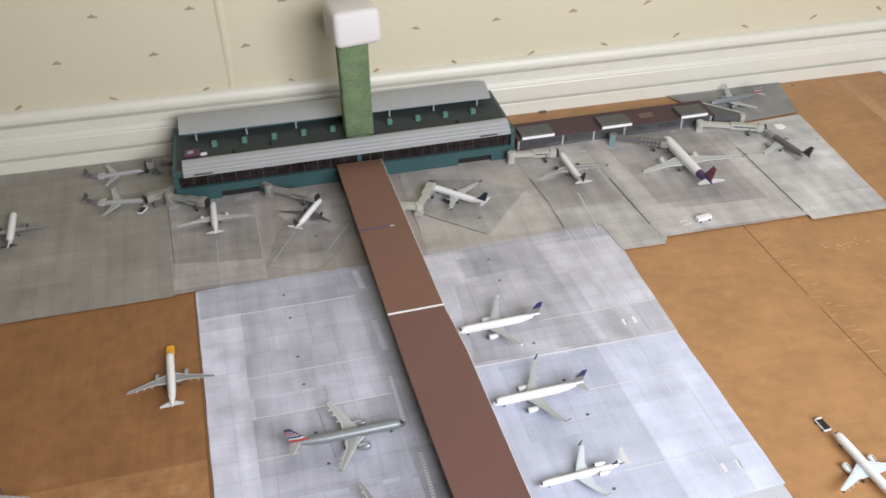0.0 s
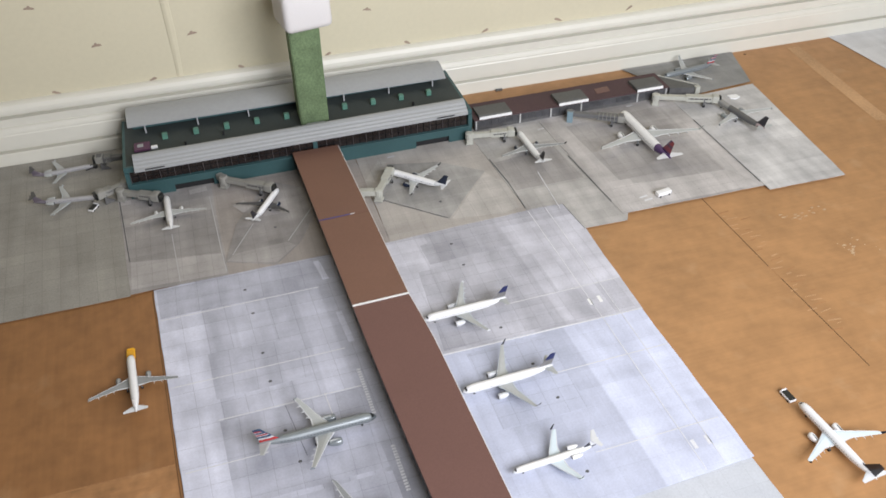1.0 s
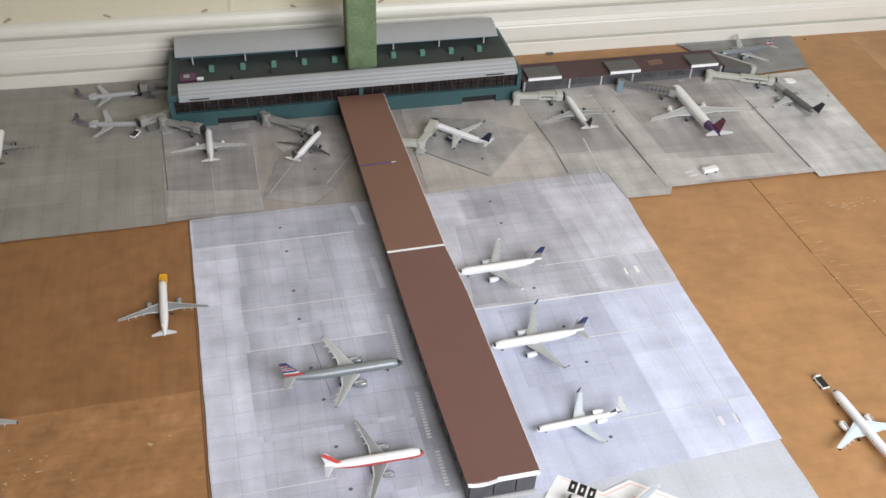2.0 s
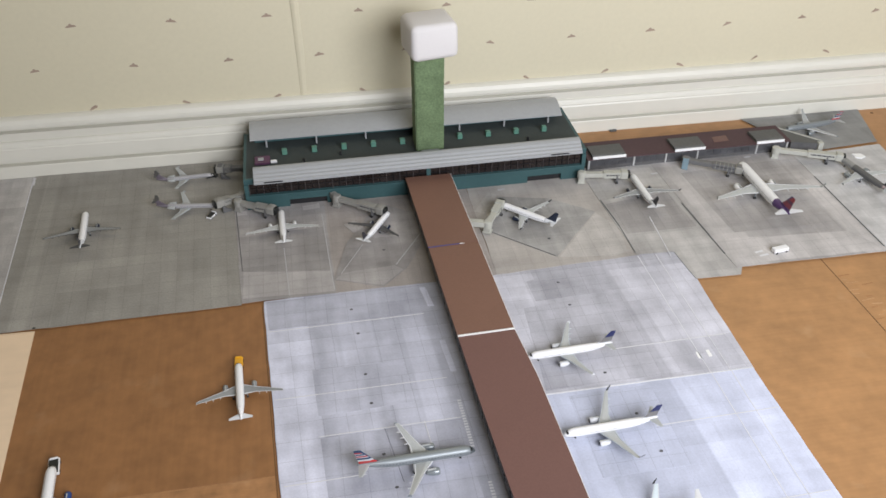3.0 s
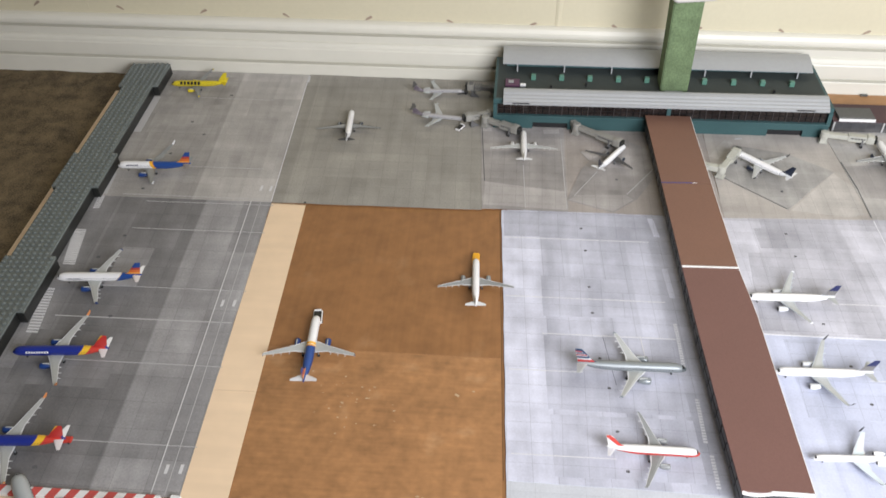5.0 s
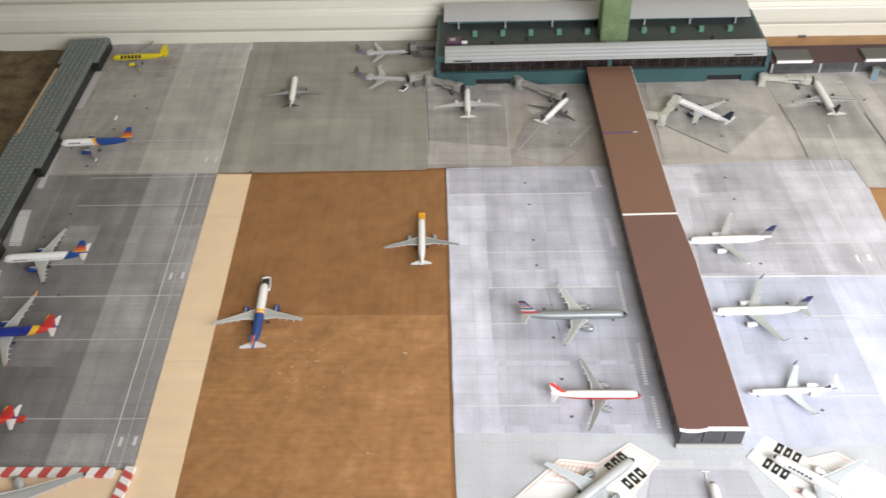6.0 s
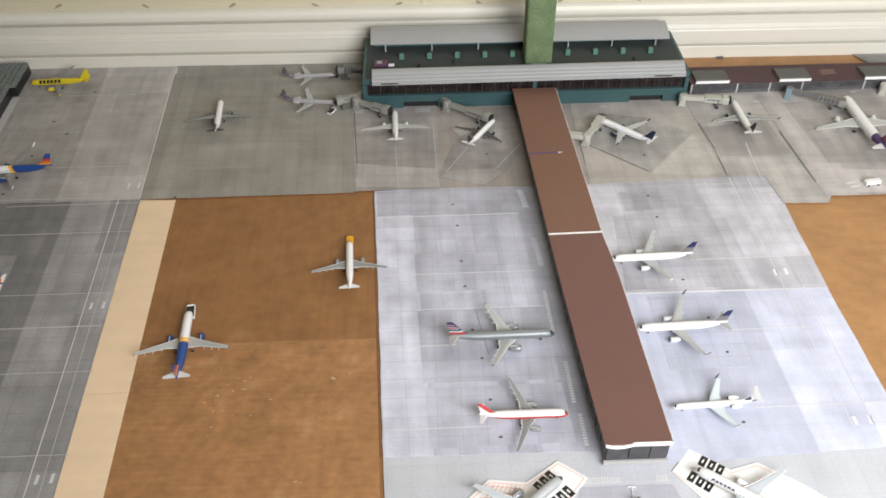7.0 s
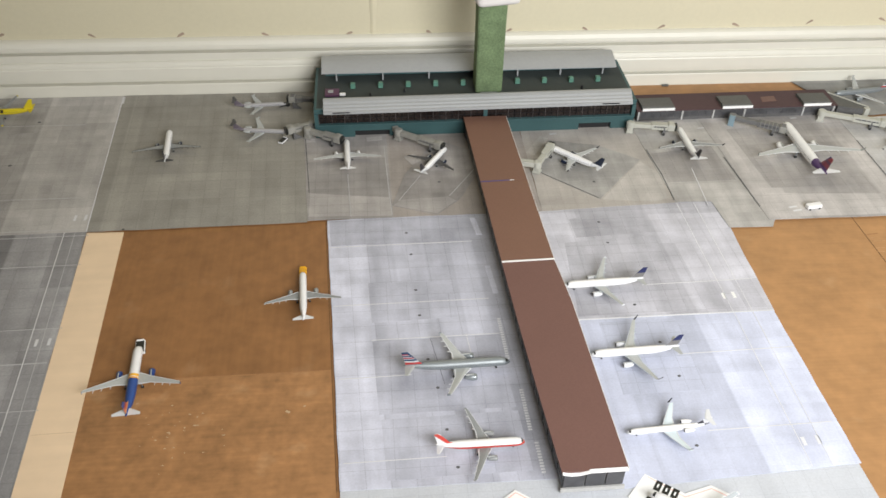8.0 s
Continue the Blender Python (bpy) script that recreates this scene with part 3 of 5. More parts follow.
# top row darkened in colour for light falling off towards the terminal
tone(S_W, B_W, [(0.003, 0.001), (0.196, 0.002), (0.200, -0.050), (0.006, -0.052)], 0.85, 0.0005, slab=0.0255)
tone(S_W, B_W, [(0.196, -0.004), (0.204, -0.004), (0.2095, -0.042), (0.2015, -0.042)], 1.2, 0.0005)
tone(S_W, B_W, [(0.205, -0.105), (0.212, -0.105), (0.216, -0.158), (0.209, -0.158)], 1.15, 0.0005)
# same falloff painted along the top of this sheet
tone(S_E1, B_E1, [(0.446, 0.012), (0.550, 0.014), (0.551, -0.014), (0.446, -0.012)], 0.93, 0.0005)
tone(S_E1, B_E1, [(0.344, 0.008), (0.442, 0.009), (0.440, -0.052), (0.336, -0.056), (0.334, -0.016), (0.345, -0.014)], 0.80, 0.0005)
tone(S_E1, B_E1, [(0.318, -0.066), (0.444, -0.058), (0.449, -0.205), (0.308, -0.206)], 0.90, 0.0005)
tone(S_E2, B_E2, [(0.330, -0.218), (0.425, -0.217), (0.428, -0.330), (0.332, -0.330)], 0.90, 0.001, streak=0.10, patch=0.04)
tone(S_G3, B_G3, [(-0.031, 0.145), (0.0835, 0.151), (0.0865, 0.051), (-0.0265, 0.068)], 0.86, 0.0015)
tone(S_G3, B_G3, [(-0.0255, 0.066), (0.0865, 0.049), (0.0895, 0.007), (-0.0258, 0.012)], 1.18, 0.0015)
tone(S_G3, B_G3, [(0.057, 0.207), (0.081, 0.211), (0.082, 0.199), (0.058, 0.196)], 1.25, 0.0015)
tone(S_G3, B_G3, [(-0.037, 0.209), (-0.023, 0.209), (-0.022, 0.199), (-0.036, 0.199)], 1.25, 0.0015)
tone(S_G4R, B_G3, [(0.092, 0.030), (0.102, 0.042), (0.171, 0.046), (0.181, 0.036), (0.152, 0.008)], 1.05, 0.0016)
tone(S_G4R, B_G3, [(0.112, 0.150), (0.128, 0.158), (0.140, 0.140), (0.124, 0.128)], 1.2, 0.0016)
tone(S_G5, (0.41, 0.39, 0.366), [(0.391, 0.026), (0.470, 0.117), (0.490, 0.082), (0.486, 0.022), (0.464, 0.016)], 1.10, 0.001)
tone(S_G5, (0.41, 0.39, 0.366), [(0.300, 0.150), (0.330, 0.196), (0.342, 0.188), (0.313, 0.143)], 1.12, 0.001)
tone(S_R1, B_R, [(0.492, 0.135), (0.592, 0.150), (0.600, 0.060), (0.497, 0.060)], 0.80, 0.0015)
tone(S_R1, B_R, [(0.515, 0.228), (0.540, 0.228), (0.540, 0.219), (0.515, 0.219)], 1.25, 0.0015)
tone(S_R2, B_R, [(0.632, 0.195), (0.790, 0.205), (0.797, 0.030), (0.645, 0.036)], 0.80, 0.002)
tone(S_R2, B_R, [(0.625, 0.024), (0.800, 0.012), (0.826, -0.036), (0.616, -0.032)], 1.10, 0.002)
tone(S_R2, B_R, [(0.802, 0.012), (0.810, 0.150), (0.826, 0.150), (0.826, -0.030)], 1.14, 0.002)
tone(S_NW, (0.395, 0.38, 0.365), [(-0.565, 0.345), (-0.462, 0.345), (-0.455, 0.255), (-0.565, 0.250)], 0.88, 0.0005)
tone(S_NW, (0.395, 0.38, 0.365), [(-0.560, 0.190), (-0.455, 0.196), (-0.442, 0.075), (-0.552, 0.070)], 0.90, 0.0005)
tone(S_SW, (0.238, 0.234, 0.238), [(-0.495, -0.108), (-0.452, -0.108), (-0.450, -0.182), (-0.492, -0.184)], 1.22, 0.0)
tone(S_SW, (0.238, 0.234, 0.238), [(-0.545, -0.262), (-0.430, -0.262), (-0.425, -0.345), (-0.540, -0.345)], 0.86, 0.0)
sheet("apron_sheet", [(0.212, -0.4725), (0.302, -0.4725), (0.345, -0.62), (0.17, -0.62)], 0.0005,
             apron("print_s2", (0.42, 0.42, 0.47), (), streak=0.06, patch=0.03), "lilac-grey printed apron paper between two white cards")
# tape marks, creases and scuffs on the tan board
# half nearer the window: its stronger light is painted into the colour
part("scuffed_lit_panel", prism([(-0.2585, -0.2690), (0.0090, -0.2695), (0.040, -0.95), (-0.2245, -0.95)], -0.001, -0.00095), M_BOARD_LIT, board_l, "scuffed half below the fold, coloured lighter for stronger light")
part("fold_crease", prism([(-0.259, -0.2684), (0.0092, -0.2689), (0.0092, -0.2706), (-0.259, -0.2701)], -0.00095, -0.0009), M_CREASE, board_l)
# flat dark brown line where the board meets the paper
line(board_l, (-0.0022, 0.0), (0.0175, -0.43), 0.0008, M_GAP, -0.001, "dark_edge_line")
for i in range(38):
    x, y = random.gauss(-0.150, 0.024), random.gauss(-0.352, 0.022)
    if i % 4 == 0:
        x, y = random.uniform(-0.22, 0.0), random.uniform(-0.56, -0.30)
    if i == 0:
        x, y = -0.036, -0.326
    r = random.uniform(0.0004, 0.0012) if i else 0.0024
    pts = [(x + r * random.uniform(0.3, 2.2) * math.cos(k * math.tau / 6), y + r * random.uniform(0.3, 1.3) * math.sin(k * math.tau / 6)) for k in range(6)]
    part("paper_fleck", prism(pts, -0.0008, -0.0005), M_FLECK, board_l)
for i in range(34):
    x, y = (random.gauss(0.840, 0.016), random.gauss(-0.110, 0.008)) if i % 2 else (random.gauss(0.862, 0.018), random.gauss(-0.193, 0.009))
    r = random.uniform(0.0006, 0.0022)
    pts = [(x + r * random.uniform(0.6, 2.2) * math.cos(k * math.tau / 6), y + r * random.uniform(0.4, 1.0) * math.sin(k * math.tau / 6)) for k in range(6)]
    part("paper_fleck", prism(pts, -0.001, -0.0007), M_FLECK, board_r)
line(board_r, (1.132, 0.322), (1.112, 0.060), 0.024, M_SCAR, -0.001, "pale_tape_strip")
line(board_r, (0.7340, -0.033), (0.7372, -0.190), 0.0010, M_GAP, -0.001, "crease")
line(board_r, (0.7385, -0.215), (0.7440, -0.370), 0.0010, M_GAP, -0.001, "crease")
line(board_r, (0.7372, -0.190), (0.7385, -0.215), 0.0005, M_CREASE, -0.001, "crease")
for i in range(34):
    u = i / 33
    x, y = 0.7365 + random.uniform(-0.004, 0.022), -0.075 - 0.235 * u
    w = random.uniform(0.006, 0.020)
    line(board_r, (x, y), (x + w, y + random.uniform(-0.002, 0.003)), random.uniform(0.0008, 0.0022), M_SCAR if i % 3 else M_CREASE, -0.001, "torn_tape_mark")
disc(board_r, 1.035, 0.326, 0.0030, -0.001, M_GAP, "dark_spot")

# ---- terminal building ----
term = thing("terminal_building", "teal model terminal with grey curved roofs and brown window bands", "model building")
FX0, FX1, FY, BY = -0.021, 0.482, 0.211, 0.341
ZB, ZW0, ZW1, ZT = 0.0015, 0.0255, 0.0440, 0.052
doors = ((0.040, 0.094), (0.394, 0.446))
bm = bmesh.new()
xs = [FX0] + [v for d in doors for v in d] + [FX1]
for a, b in ((xs[0], xs[1]), (xs[2], xs[3]), (xs[4], xs[5])):
    bm_box(bm, a, b, FY, FY + 0.004, ZB, ZW0)
for a, b in doors:
    bm_box(bm, a, b, FY, FY + 0.004, 0.0125, ZW0)
part("lower_wall", bm, M_TEAL, term)
part("sill_ledge", box(FX0, FX1, FY - 0.003, FY, ZW0 - 0.003, ZW0, 0.0004), M_TEAL, term)
part("upper_wall", box(FX0, FX1, FY, FY + 0.004, ZW1, ZT), M_TEAL, term)
for a, b in ((FX0, FX0 + 0.006), (FX1 - 0.006, FX1)):
    part("corner_pier", box(a, b, FY - 0.002, FY + 0.004, ZW0, ZW1), M_TEAL, term)
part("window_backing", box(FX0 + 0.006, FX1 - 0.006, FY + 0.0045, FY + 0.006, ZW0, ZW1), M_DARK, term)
# shade inside the shallow doorways, painted as near-black panels
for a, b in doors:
    part("doorway_shade_panel", box(a - 0.002, b + 0.002, FY + 0.0045, FY + 0.008, ZB, 0.014), M_DARK, term)
for a, b in ((FX0, FX0 + 0.004), (FX1 - 0.004, FX1)):
    part("end_wall", box(a, b, FY + 0.0042, BY, ZB, ZT), M_TEAL, term)
part("rear_wall", box(FX0, FX1, BY, BY + 0.003, ZB, ZT), M_TEAL, term)
part("roof_deck", box(FX0 + 0.004, FX1 - 0.004, FY + 0.0042, BY, ZT - 0.003, ZT), M_DECK, term)
# window panes and mullions in two runs, left and right of the middle
pane_bm = box(-0.0043, 0.0043, 0.0, 0.0015, -0.0090, 0.0090)
pane0 = part("window_pane", pane_bm, M_PANE, term)
pane0.matrix_basis = pose(FX0 + 0.0115, FY + 0.0025, (ZW0 + ZW1) / 2)
mull0 = part("mullion", box(-0.0003, 0.0003, 0, 0.0012, -0.0092, 0.0092), M_MULL, term)
mull0.matrix_basis = pose(FX0 + 0.0068, FY + 0.0008, (ZW0 + ZW1) / 2)
n_panes = 50
step = (FX1 - FX0 - 0.0135) / n_panes
for i in range(n_panes):
    x = FX0 + 0.007 + (i + 0.5) * step
    if i == 0:
        pane0.matrix_basis = pose(x, FY + 0.0025, (ZW0 + ZW1) / 2)
    else:
        piece("window_pane", pane0.data, term, pose(x, FY + 0.0025, (ZW0 + ZW1) / 2))
    if i % 2 == 0 and i:
        piece("mullion", mull0.data, term, pose(x - step / 2, FY + 0.0008, (ZW0 + ZW1) / 2))
part("transom", box(FX0 + 0.006, FX1 - 0.006, FY + 0.001, FY + 0.002, 0.0342, 0.0347), M_DARK, term)
part("centre_post", box(0.2405, 0.2465, FY - 0.001, FY + 0.002, ZW0, ZW1 + 0.006), M_TEAL, term)


def roof_skin(pts, x0, x1, thick, drop=0.0):
    """A curved roof: a profile in y and z, drawn out along x."""
    top = pts
    low = [(y, z - thick) for y, z in reversed(pts)]
    return rings([[(x, y, z - d) for y, z in top + low] for x, d in ((x0, 0.0), (x1, drop))])


front = [(0.2015, 0.0500), (0.2017, 0.0522), (0.2040, 0.0530), (0.2058, 0.0551), (0.2088, 0.0562), (0.2106, 0.0582), (0.2136, 0.0594), (0.2160, 0.0618), (0.2215, 0.0638), (0.2255, 0.0632)]
part("front_roof", roof_skin(front, -0.006, 0.473, 0.0020, -0.0018), M_ROOF, term, "light grey ribbed roof strip")
part("front_roof_slot", box(0.008, 0.034, 0.2005, 0.2015, 0.0503, 0.0518), M_DARK, term)
part("front_roof_slot", box(0.425, 0.452, 0.2005, 0.2015, 0.0519, 0.0534), M_DARK, term)
rear = []
for k in range(13):
    u = k / 12
    rear.append((0.296 + 0.041 * u, 0.0672 + 0.0092 * math.sin(min(1.0, u * 1.18) * math.pi * 0.52)))
part("rear_roof", roof_skin(rear, -0.0100, 0.468, 0.0018, 0.0022), M_ROOF, term, "light grey smooth curved roof", smooth=False)
part("rear_roof_fascia", box(-0.004, 0.462, 0.304, 0.307, 0.058, 0.0655), M_TEAL, term)
# near-black panel across the space under the rear roof
part("rear_dark_panel", box(0.0, 0.460, 0.316, 0.319, 0.052, 0.070), M_DARK, term)
for x in (0.0133, 0.0874, 0.1615, 0.2356, 0.3060, 0.3764, 0.4468):
    part("roof_post", box(x - 0.0010, x + 0.0010, 0.2975, 0.2998, 0.052, 0.0642), M_ROOF, term)
sky0 = None
for i in range(10):
    if i == 5:
        continue
    x = 0.039 + 0.0438 * i
    if sky0 is None:
        sky0 = part("skylight", box(-0.0038, 0.0038, -0.0036, 0.0036, 0.0, 0.0078, 0.0007), M_MINT, term)
        sky0.matrix_basis = pose(x, 0.2745, ZT)
    else:
        piece("skylight", sky0.data, term, pose(x, 0.2745, ZT))
    part("skylight_top", box(x - 0.0028, x + 0.0028, 0.2718, 0.2768, ZT + 0.0078, ZT + 0.0088, 0.0003), M_MINT, term)
for x, y in ((0.066, 0.246), (0.402, 0.250), (0.12, 0.257)):
    part("roof_vent", box(x - 0.0015, x + 0.0015, y - 0.0012, y + 0.0012, ZT, ZT + 0.006), M_DARK, term)
unit = thing("rooftop_unit", "small purple block with a white stub on the terminal roof", "model part", pose(0.0065, 0.258, ZT))
part("block", box(-0.011, 0.011, -0.010, 0.010, 0, 0.0035, 0.0006), M_PURPLE, unit)
part("stub", box(0.012, 0.021, -0.008, -0.004, 0, 0.004, 0.0008), M_WHITE, unit, "white stub")
part("hatch", box(-0.006, 0.002, -0.003, 0.004, 0.0035, 0.0045), M_ROOF, unit)

# ---- control tower ----
tower = thing("control_tower", "green paper-covered model control tower with a white foam cab", "model tower", pose(0.2515, 0.262, ZT))
part("plinth", box(-0.013, 0.013, -0.0245, 0.016, 0, 0.004, 0.0006), M_ROOF, tower, "small grey plinth")
bm = rings([[(x * w, y * w, z) for x, y in ((-0.0205, -0.0195), (0.0205, -0.0195), (0.0205, 0.0195), (-0.0205, 0.0195))]
            for z, w in ((0.003, 1.0), (0.05, 1.012), (0.10, 1.015), (0.152, 1.04))])
bmesh.ops.bevel(bm, geom=[e for e in bm.edges if abs(e.verts[0].co.z - e.verts[1].co.z) > 0.02], offset=0.0016, segments=2, affect="EDGES")
part("shaft", bm, M_GREEN, tower)
bm = box(-0.0315, 0.036, -0.031, 0.031, 0.151, 0.202)
bmesh.ops.bevel(bm, geom=list(bm.edges), offset=0.009, segments=5, affect="EDGES", profile=0.5)
for v in bm.verts:
    v.co += Vector((noise.noise(v.co * 60), noise.noise(v.co * 60 + Vector((5, 0, 0))), noise.noise(v.co * 60 + Vector((0, 7, 0))))) * 0.0012
part("cab", bm, M_FOAM, tower, "white foam block", smooth=True, m=pose(0.001, 0.001, -0.003, 0, 0, 9))

# ---- pier ----
def pier(y0, y1, mat, label, end=False):
    """One stretch of the pier between two y, far end first."""
    def mid(y):
        return 0.2420 + (0.209 - y) * 0.0365

    def left(y, w):
        return mid(y) - w + (0.0045 * ((y0 - y) / (y0 - y1)) ** 2 if end else 0)

    def right(y, w):
        return mid(y) + w + (0.0042 * min(1, (y0 - y) / 0.07) if end else 0)

    def outline(w, back=0.0):
        ys = [y0 + (y1 + back - y0) * k / 8 for k in range(9)] if end else [y0, y1]
        return [(left(y, w), y) for y in ys] + [(right(y, w), y) for y in reversed(ys)]

    ob = thing("pier_section", label, "model building", group="pier sections")
    W, H = 0.0315, 0.030
    part("core", prism(outline(W - 0.002, 0.001 if end else 0.0), 0.0021, H), M_PIERSIDE, ob)
    r = 0.0333
    part("roof", prism(outline(r), H, H + 0.0026), mat, ob)
    rim = outline(r)[len(outline(r)) // 2:]
    part("white_edge", prism(rim + [(x + 0.0006, y) for x, y in reversed(rim)], H + 0.0002, H + 0.0024), M_PAPER, ob)
    n = max(1, round((y0 - y1) / 0.021))
    for side in (-1, 1):
        for i in range(n):
            a, b = y0 + (y1 - y0) * (i + 0.06) / n, y0 + (y1 - y0) * (i + 0.94) / n
            for z0, z1 in ((0.006, 0.0145), (0.0165, 0.0275)):
                xa, xb = (right(a, W - 0.002), right(b, W - 0.002)) if side > 0 else (left(a, W - 0.002), left(b, W - 0.002))
                part("glazing", prism([(xa, a), (xa + side * 0.0012, a), (xb + side * 0.0012, b), (xb, b)], z0, z1), M_GLASSY, ob)
    return ob


pier(0.2085, 0.0365, M_PIER_A, "brown-roofed model pier with grey glazed sides, at the terminal")
p2 = pier(0.0355, -0.1352, M_PIER_A, "brown-roofed model pier with grey glazed sides, middle stretch")
p3 = pier(-0.1362, -0.4465, M_PIER_B, "maroon-roofed model pier with glazed end and white edges", end=True)
mx = 0.2420 + (0.209 + 0.1357) * 0.0365
part("white_joint", prism([(mx - 0.0334, -0.1342), (mx + 0.0334, -0.1328), (mx + 0.0334, -0.1352), (mx - 0.0334, -0.1368)], 0.0327, 0.0334), M_PAPER, p2, "white paper edge")
mx = 0.2420 + (0.209 - 0.036) * 0.0365
part("blue_line", prism([(mx - 0.034, 0.0350), (mx + 0.008, 0.0366), (mx + 0.008, 0.0378), (mx - 0.034, 0.0365)], 0.0327, 0.0332), M_PENBLUE, p2, "blue pen line")
part("pale_line_end", prism([(mx + 0.0085, 0.0366), (mx + 0.0140, 0.0368), (mx + 0.0140, 0.0378), (mx + 0.0085, 0.0378)], 0.0327, 0.0331), M_PAPER, p2, "white end of the pen line")
# glazed end wall
mx = 0.2463 + (0.209 + 0.4465) * 0.0365
ey = -0.4465
part("end_glazing", box(mx - 0.0300, mx - 0.0095, ey - 0.0012, ey + 0.0008, 0.0085, 0.0285), M_GLASSY, p3)
part("end_glazing", box(mx - 0.0080, mx + 0.0110, ey - 0.0012, ey + 0.0008, 0.0085, 0.0285), M_GLASSY, p3)
part("end_glazing", box(mx + 0.0125, mx + 0.0300, ey - 0.0012, ey + 0.0008, 0.0085, 0.0285), M_GLASSY, p3)
part("end_sill", box(mx - 0.0325, mx + 0.0325, ey - 0.0030, ey, 0.0015, 0.0066, 0.0006), M_COLUMN, p3, "grey paper sill")
bm = bmesh.new()
prev = None
for k in range(15):
    u = k / 14
    x, z = mx - 0.0325 + 0.065 * u, 0.0316 - 0.0035 * max(0.0, math.sin((0.42 - u) * 7.0)) * (1 if u < 0.42 else 0)
    cur = [bm.verts.new((x, ey + dy, z + dz)) for dy, dz in ((0.001, 0.0015), (-0.0024, 0.0010), (-0.0024, -0.0008), (0.001, -0.0008))]
    if prev:
        for i in range(4):
            bm.faces.new((prev[i], prev[(i + 1) % 4], cur[(i + 1) % 4], cur[i]))
    prev = cur
bmesh.ops.recalc_face_normals(bm, faces=bm.faces)
part("torn_white_edge", bm, M_PAPER, p3, "torn white paper edge")

# ---- low concourse by the wall ----
con = thing("concourse_building", "low model concourse with a dark maroon roof and grey glazed front", "model building", pose(0, -0.0145, 0))
CX0, CX1, CY0, CY1, CH = 0.4935, 0.826, 0.244, 0.292, 0.0200
part("shell", box(CX0, CX1, CY0, CY1, 0.0015, CH - 0.001), M_FACADE, con)
part("roof", box(CX0 - 0.001, CX1 + 0.001, CY0 - 0.0015, CY1 + 0.001, CH - 0.001, CH + 0.0008), M_T2ROOF, con)
for a, b in ((0.5005, 0.5535), (0.6330, 0.6830), (0.7690, 0.8150)):
    k = part("roof_box", rings([[(a, y, z) for y, z in ((0.2440, CH + 0.001), (0.2425, CH + 0.003), (0.2465, CH + 0.0060), (0.2745, CH + 0.0055), (0.2765, CH + 0.001))],
                                [(b, y, z) for y, z in ((0.2440, CH + 0.001), (0.2425, CH + 0.003), (0.2465, CH + 0.0060), (0.2745, CH + 0.0055), (0.2765, CH + 0.001))]]), M_MONITOR, con, "grey roof monitor")
    part("white_fascia", prism([(a, 0.2413), (b, 0.2413), (b, 0.2423), (a, 0.2423)], CH + 0.0008, CH + 0.0052), M_PAPER, con, "white front edge")
cols = [CX0 + 0.002, 0.568, 0.620, 0.672, 0.771, 0.822]
for x in cols:
    part("column", box(x - 0.0012, x + 0.0012, CY0 - 0.002, CY0, 0.0025, CH - 0.0012), M_COLUMN, con)
for a, b in zip(cols, cols[1:]):
    n = max(2, round((b - a) / 0.012))
    for i in range(n):
        u0, u1 = a + 0.0018 + (b - a - 0.0036) * (i + 0.04) / n, a + 0.0018 + (b - a - 0.0036) * (i + 0.96) / n
        part("glazing", box(u0, u1, CY0 - 0.0009, CY0 + 0.0004, 0.008, CH - 0.003), M_GLASSY, con)
END = [(CX1 + 0.0015, CY1 - 0.008), (0.8750, 0.2335), (0.8690, 0.2285), (CX1 + 0.0015, 0.2410)]
part("end_block", prism(END, 0.0030, CH - 0.0020), M_FACADE, con, "dark wedge at the end of the concourse")
part("end_roof", prism([(x, y + 0.0005) for x, y in END], CH - 0.0020, CH - 0.0005), M_MONITOR, con)
part("pale_roof_edge", prism([END[0], END[1], (END[1][0] + 0.0015, END[1][1] + 0.0012), (END[0][0] + 0.0015, END[0][1] + 0.0012)], CH - 0.0022, CH + 0.0008), M_JBP, con, "pale grey roof edge")
part("end_post", box(0.8665, 0.8745, 0.2255, 0.2325, 0.0030, CH + 0.0012, 0.0005), M_JBP, con, "pale grey corner post")
sheet("roof_print_scrap", [(0.705, 0.2435), (0.730, 0.2455), (0.732, 0.2615), (0.708, 0.2595)], CH + 0.0014, M_T2SCRAP, "brown scrap of paper on the concourse roof")

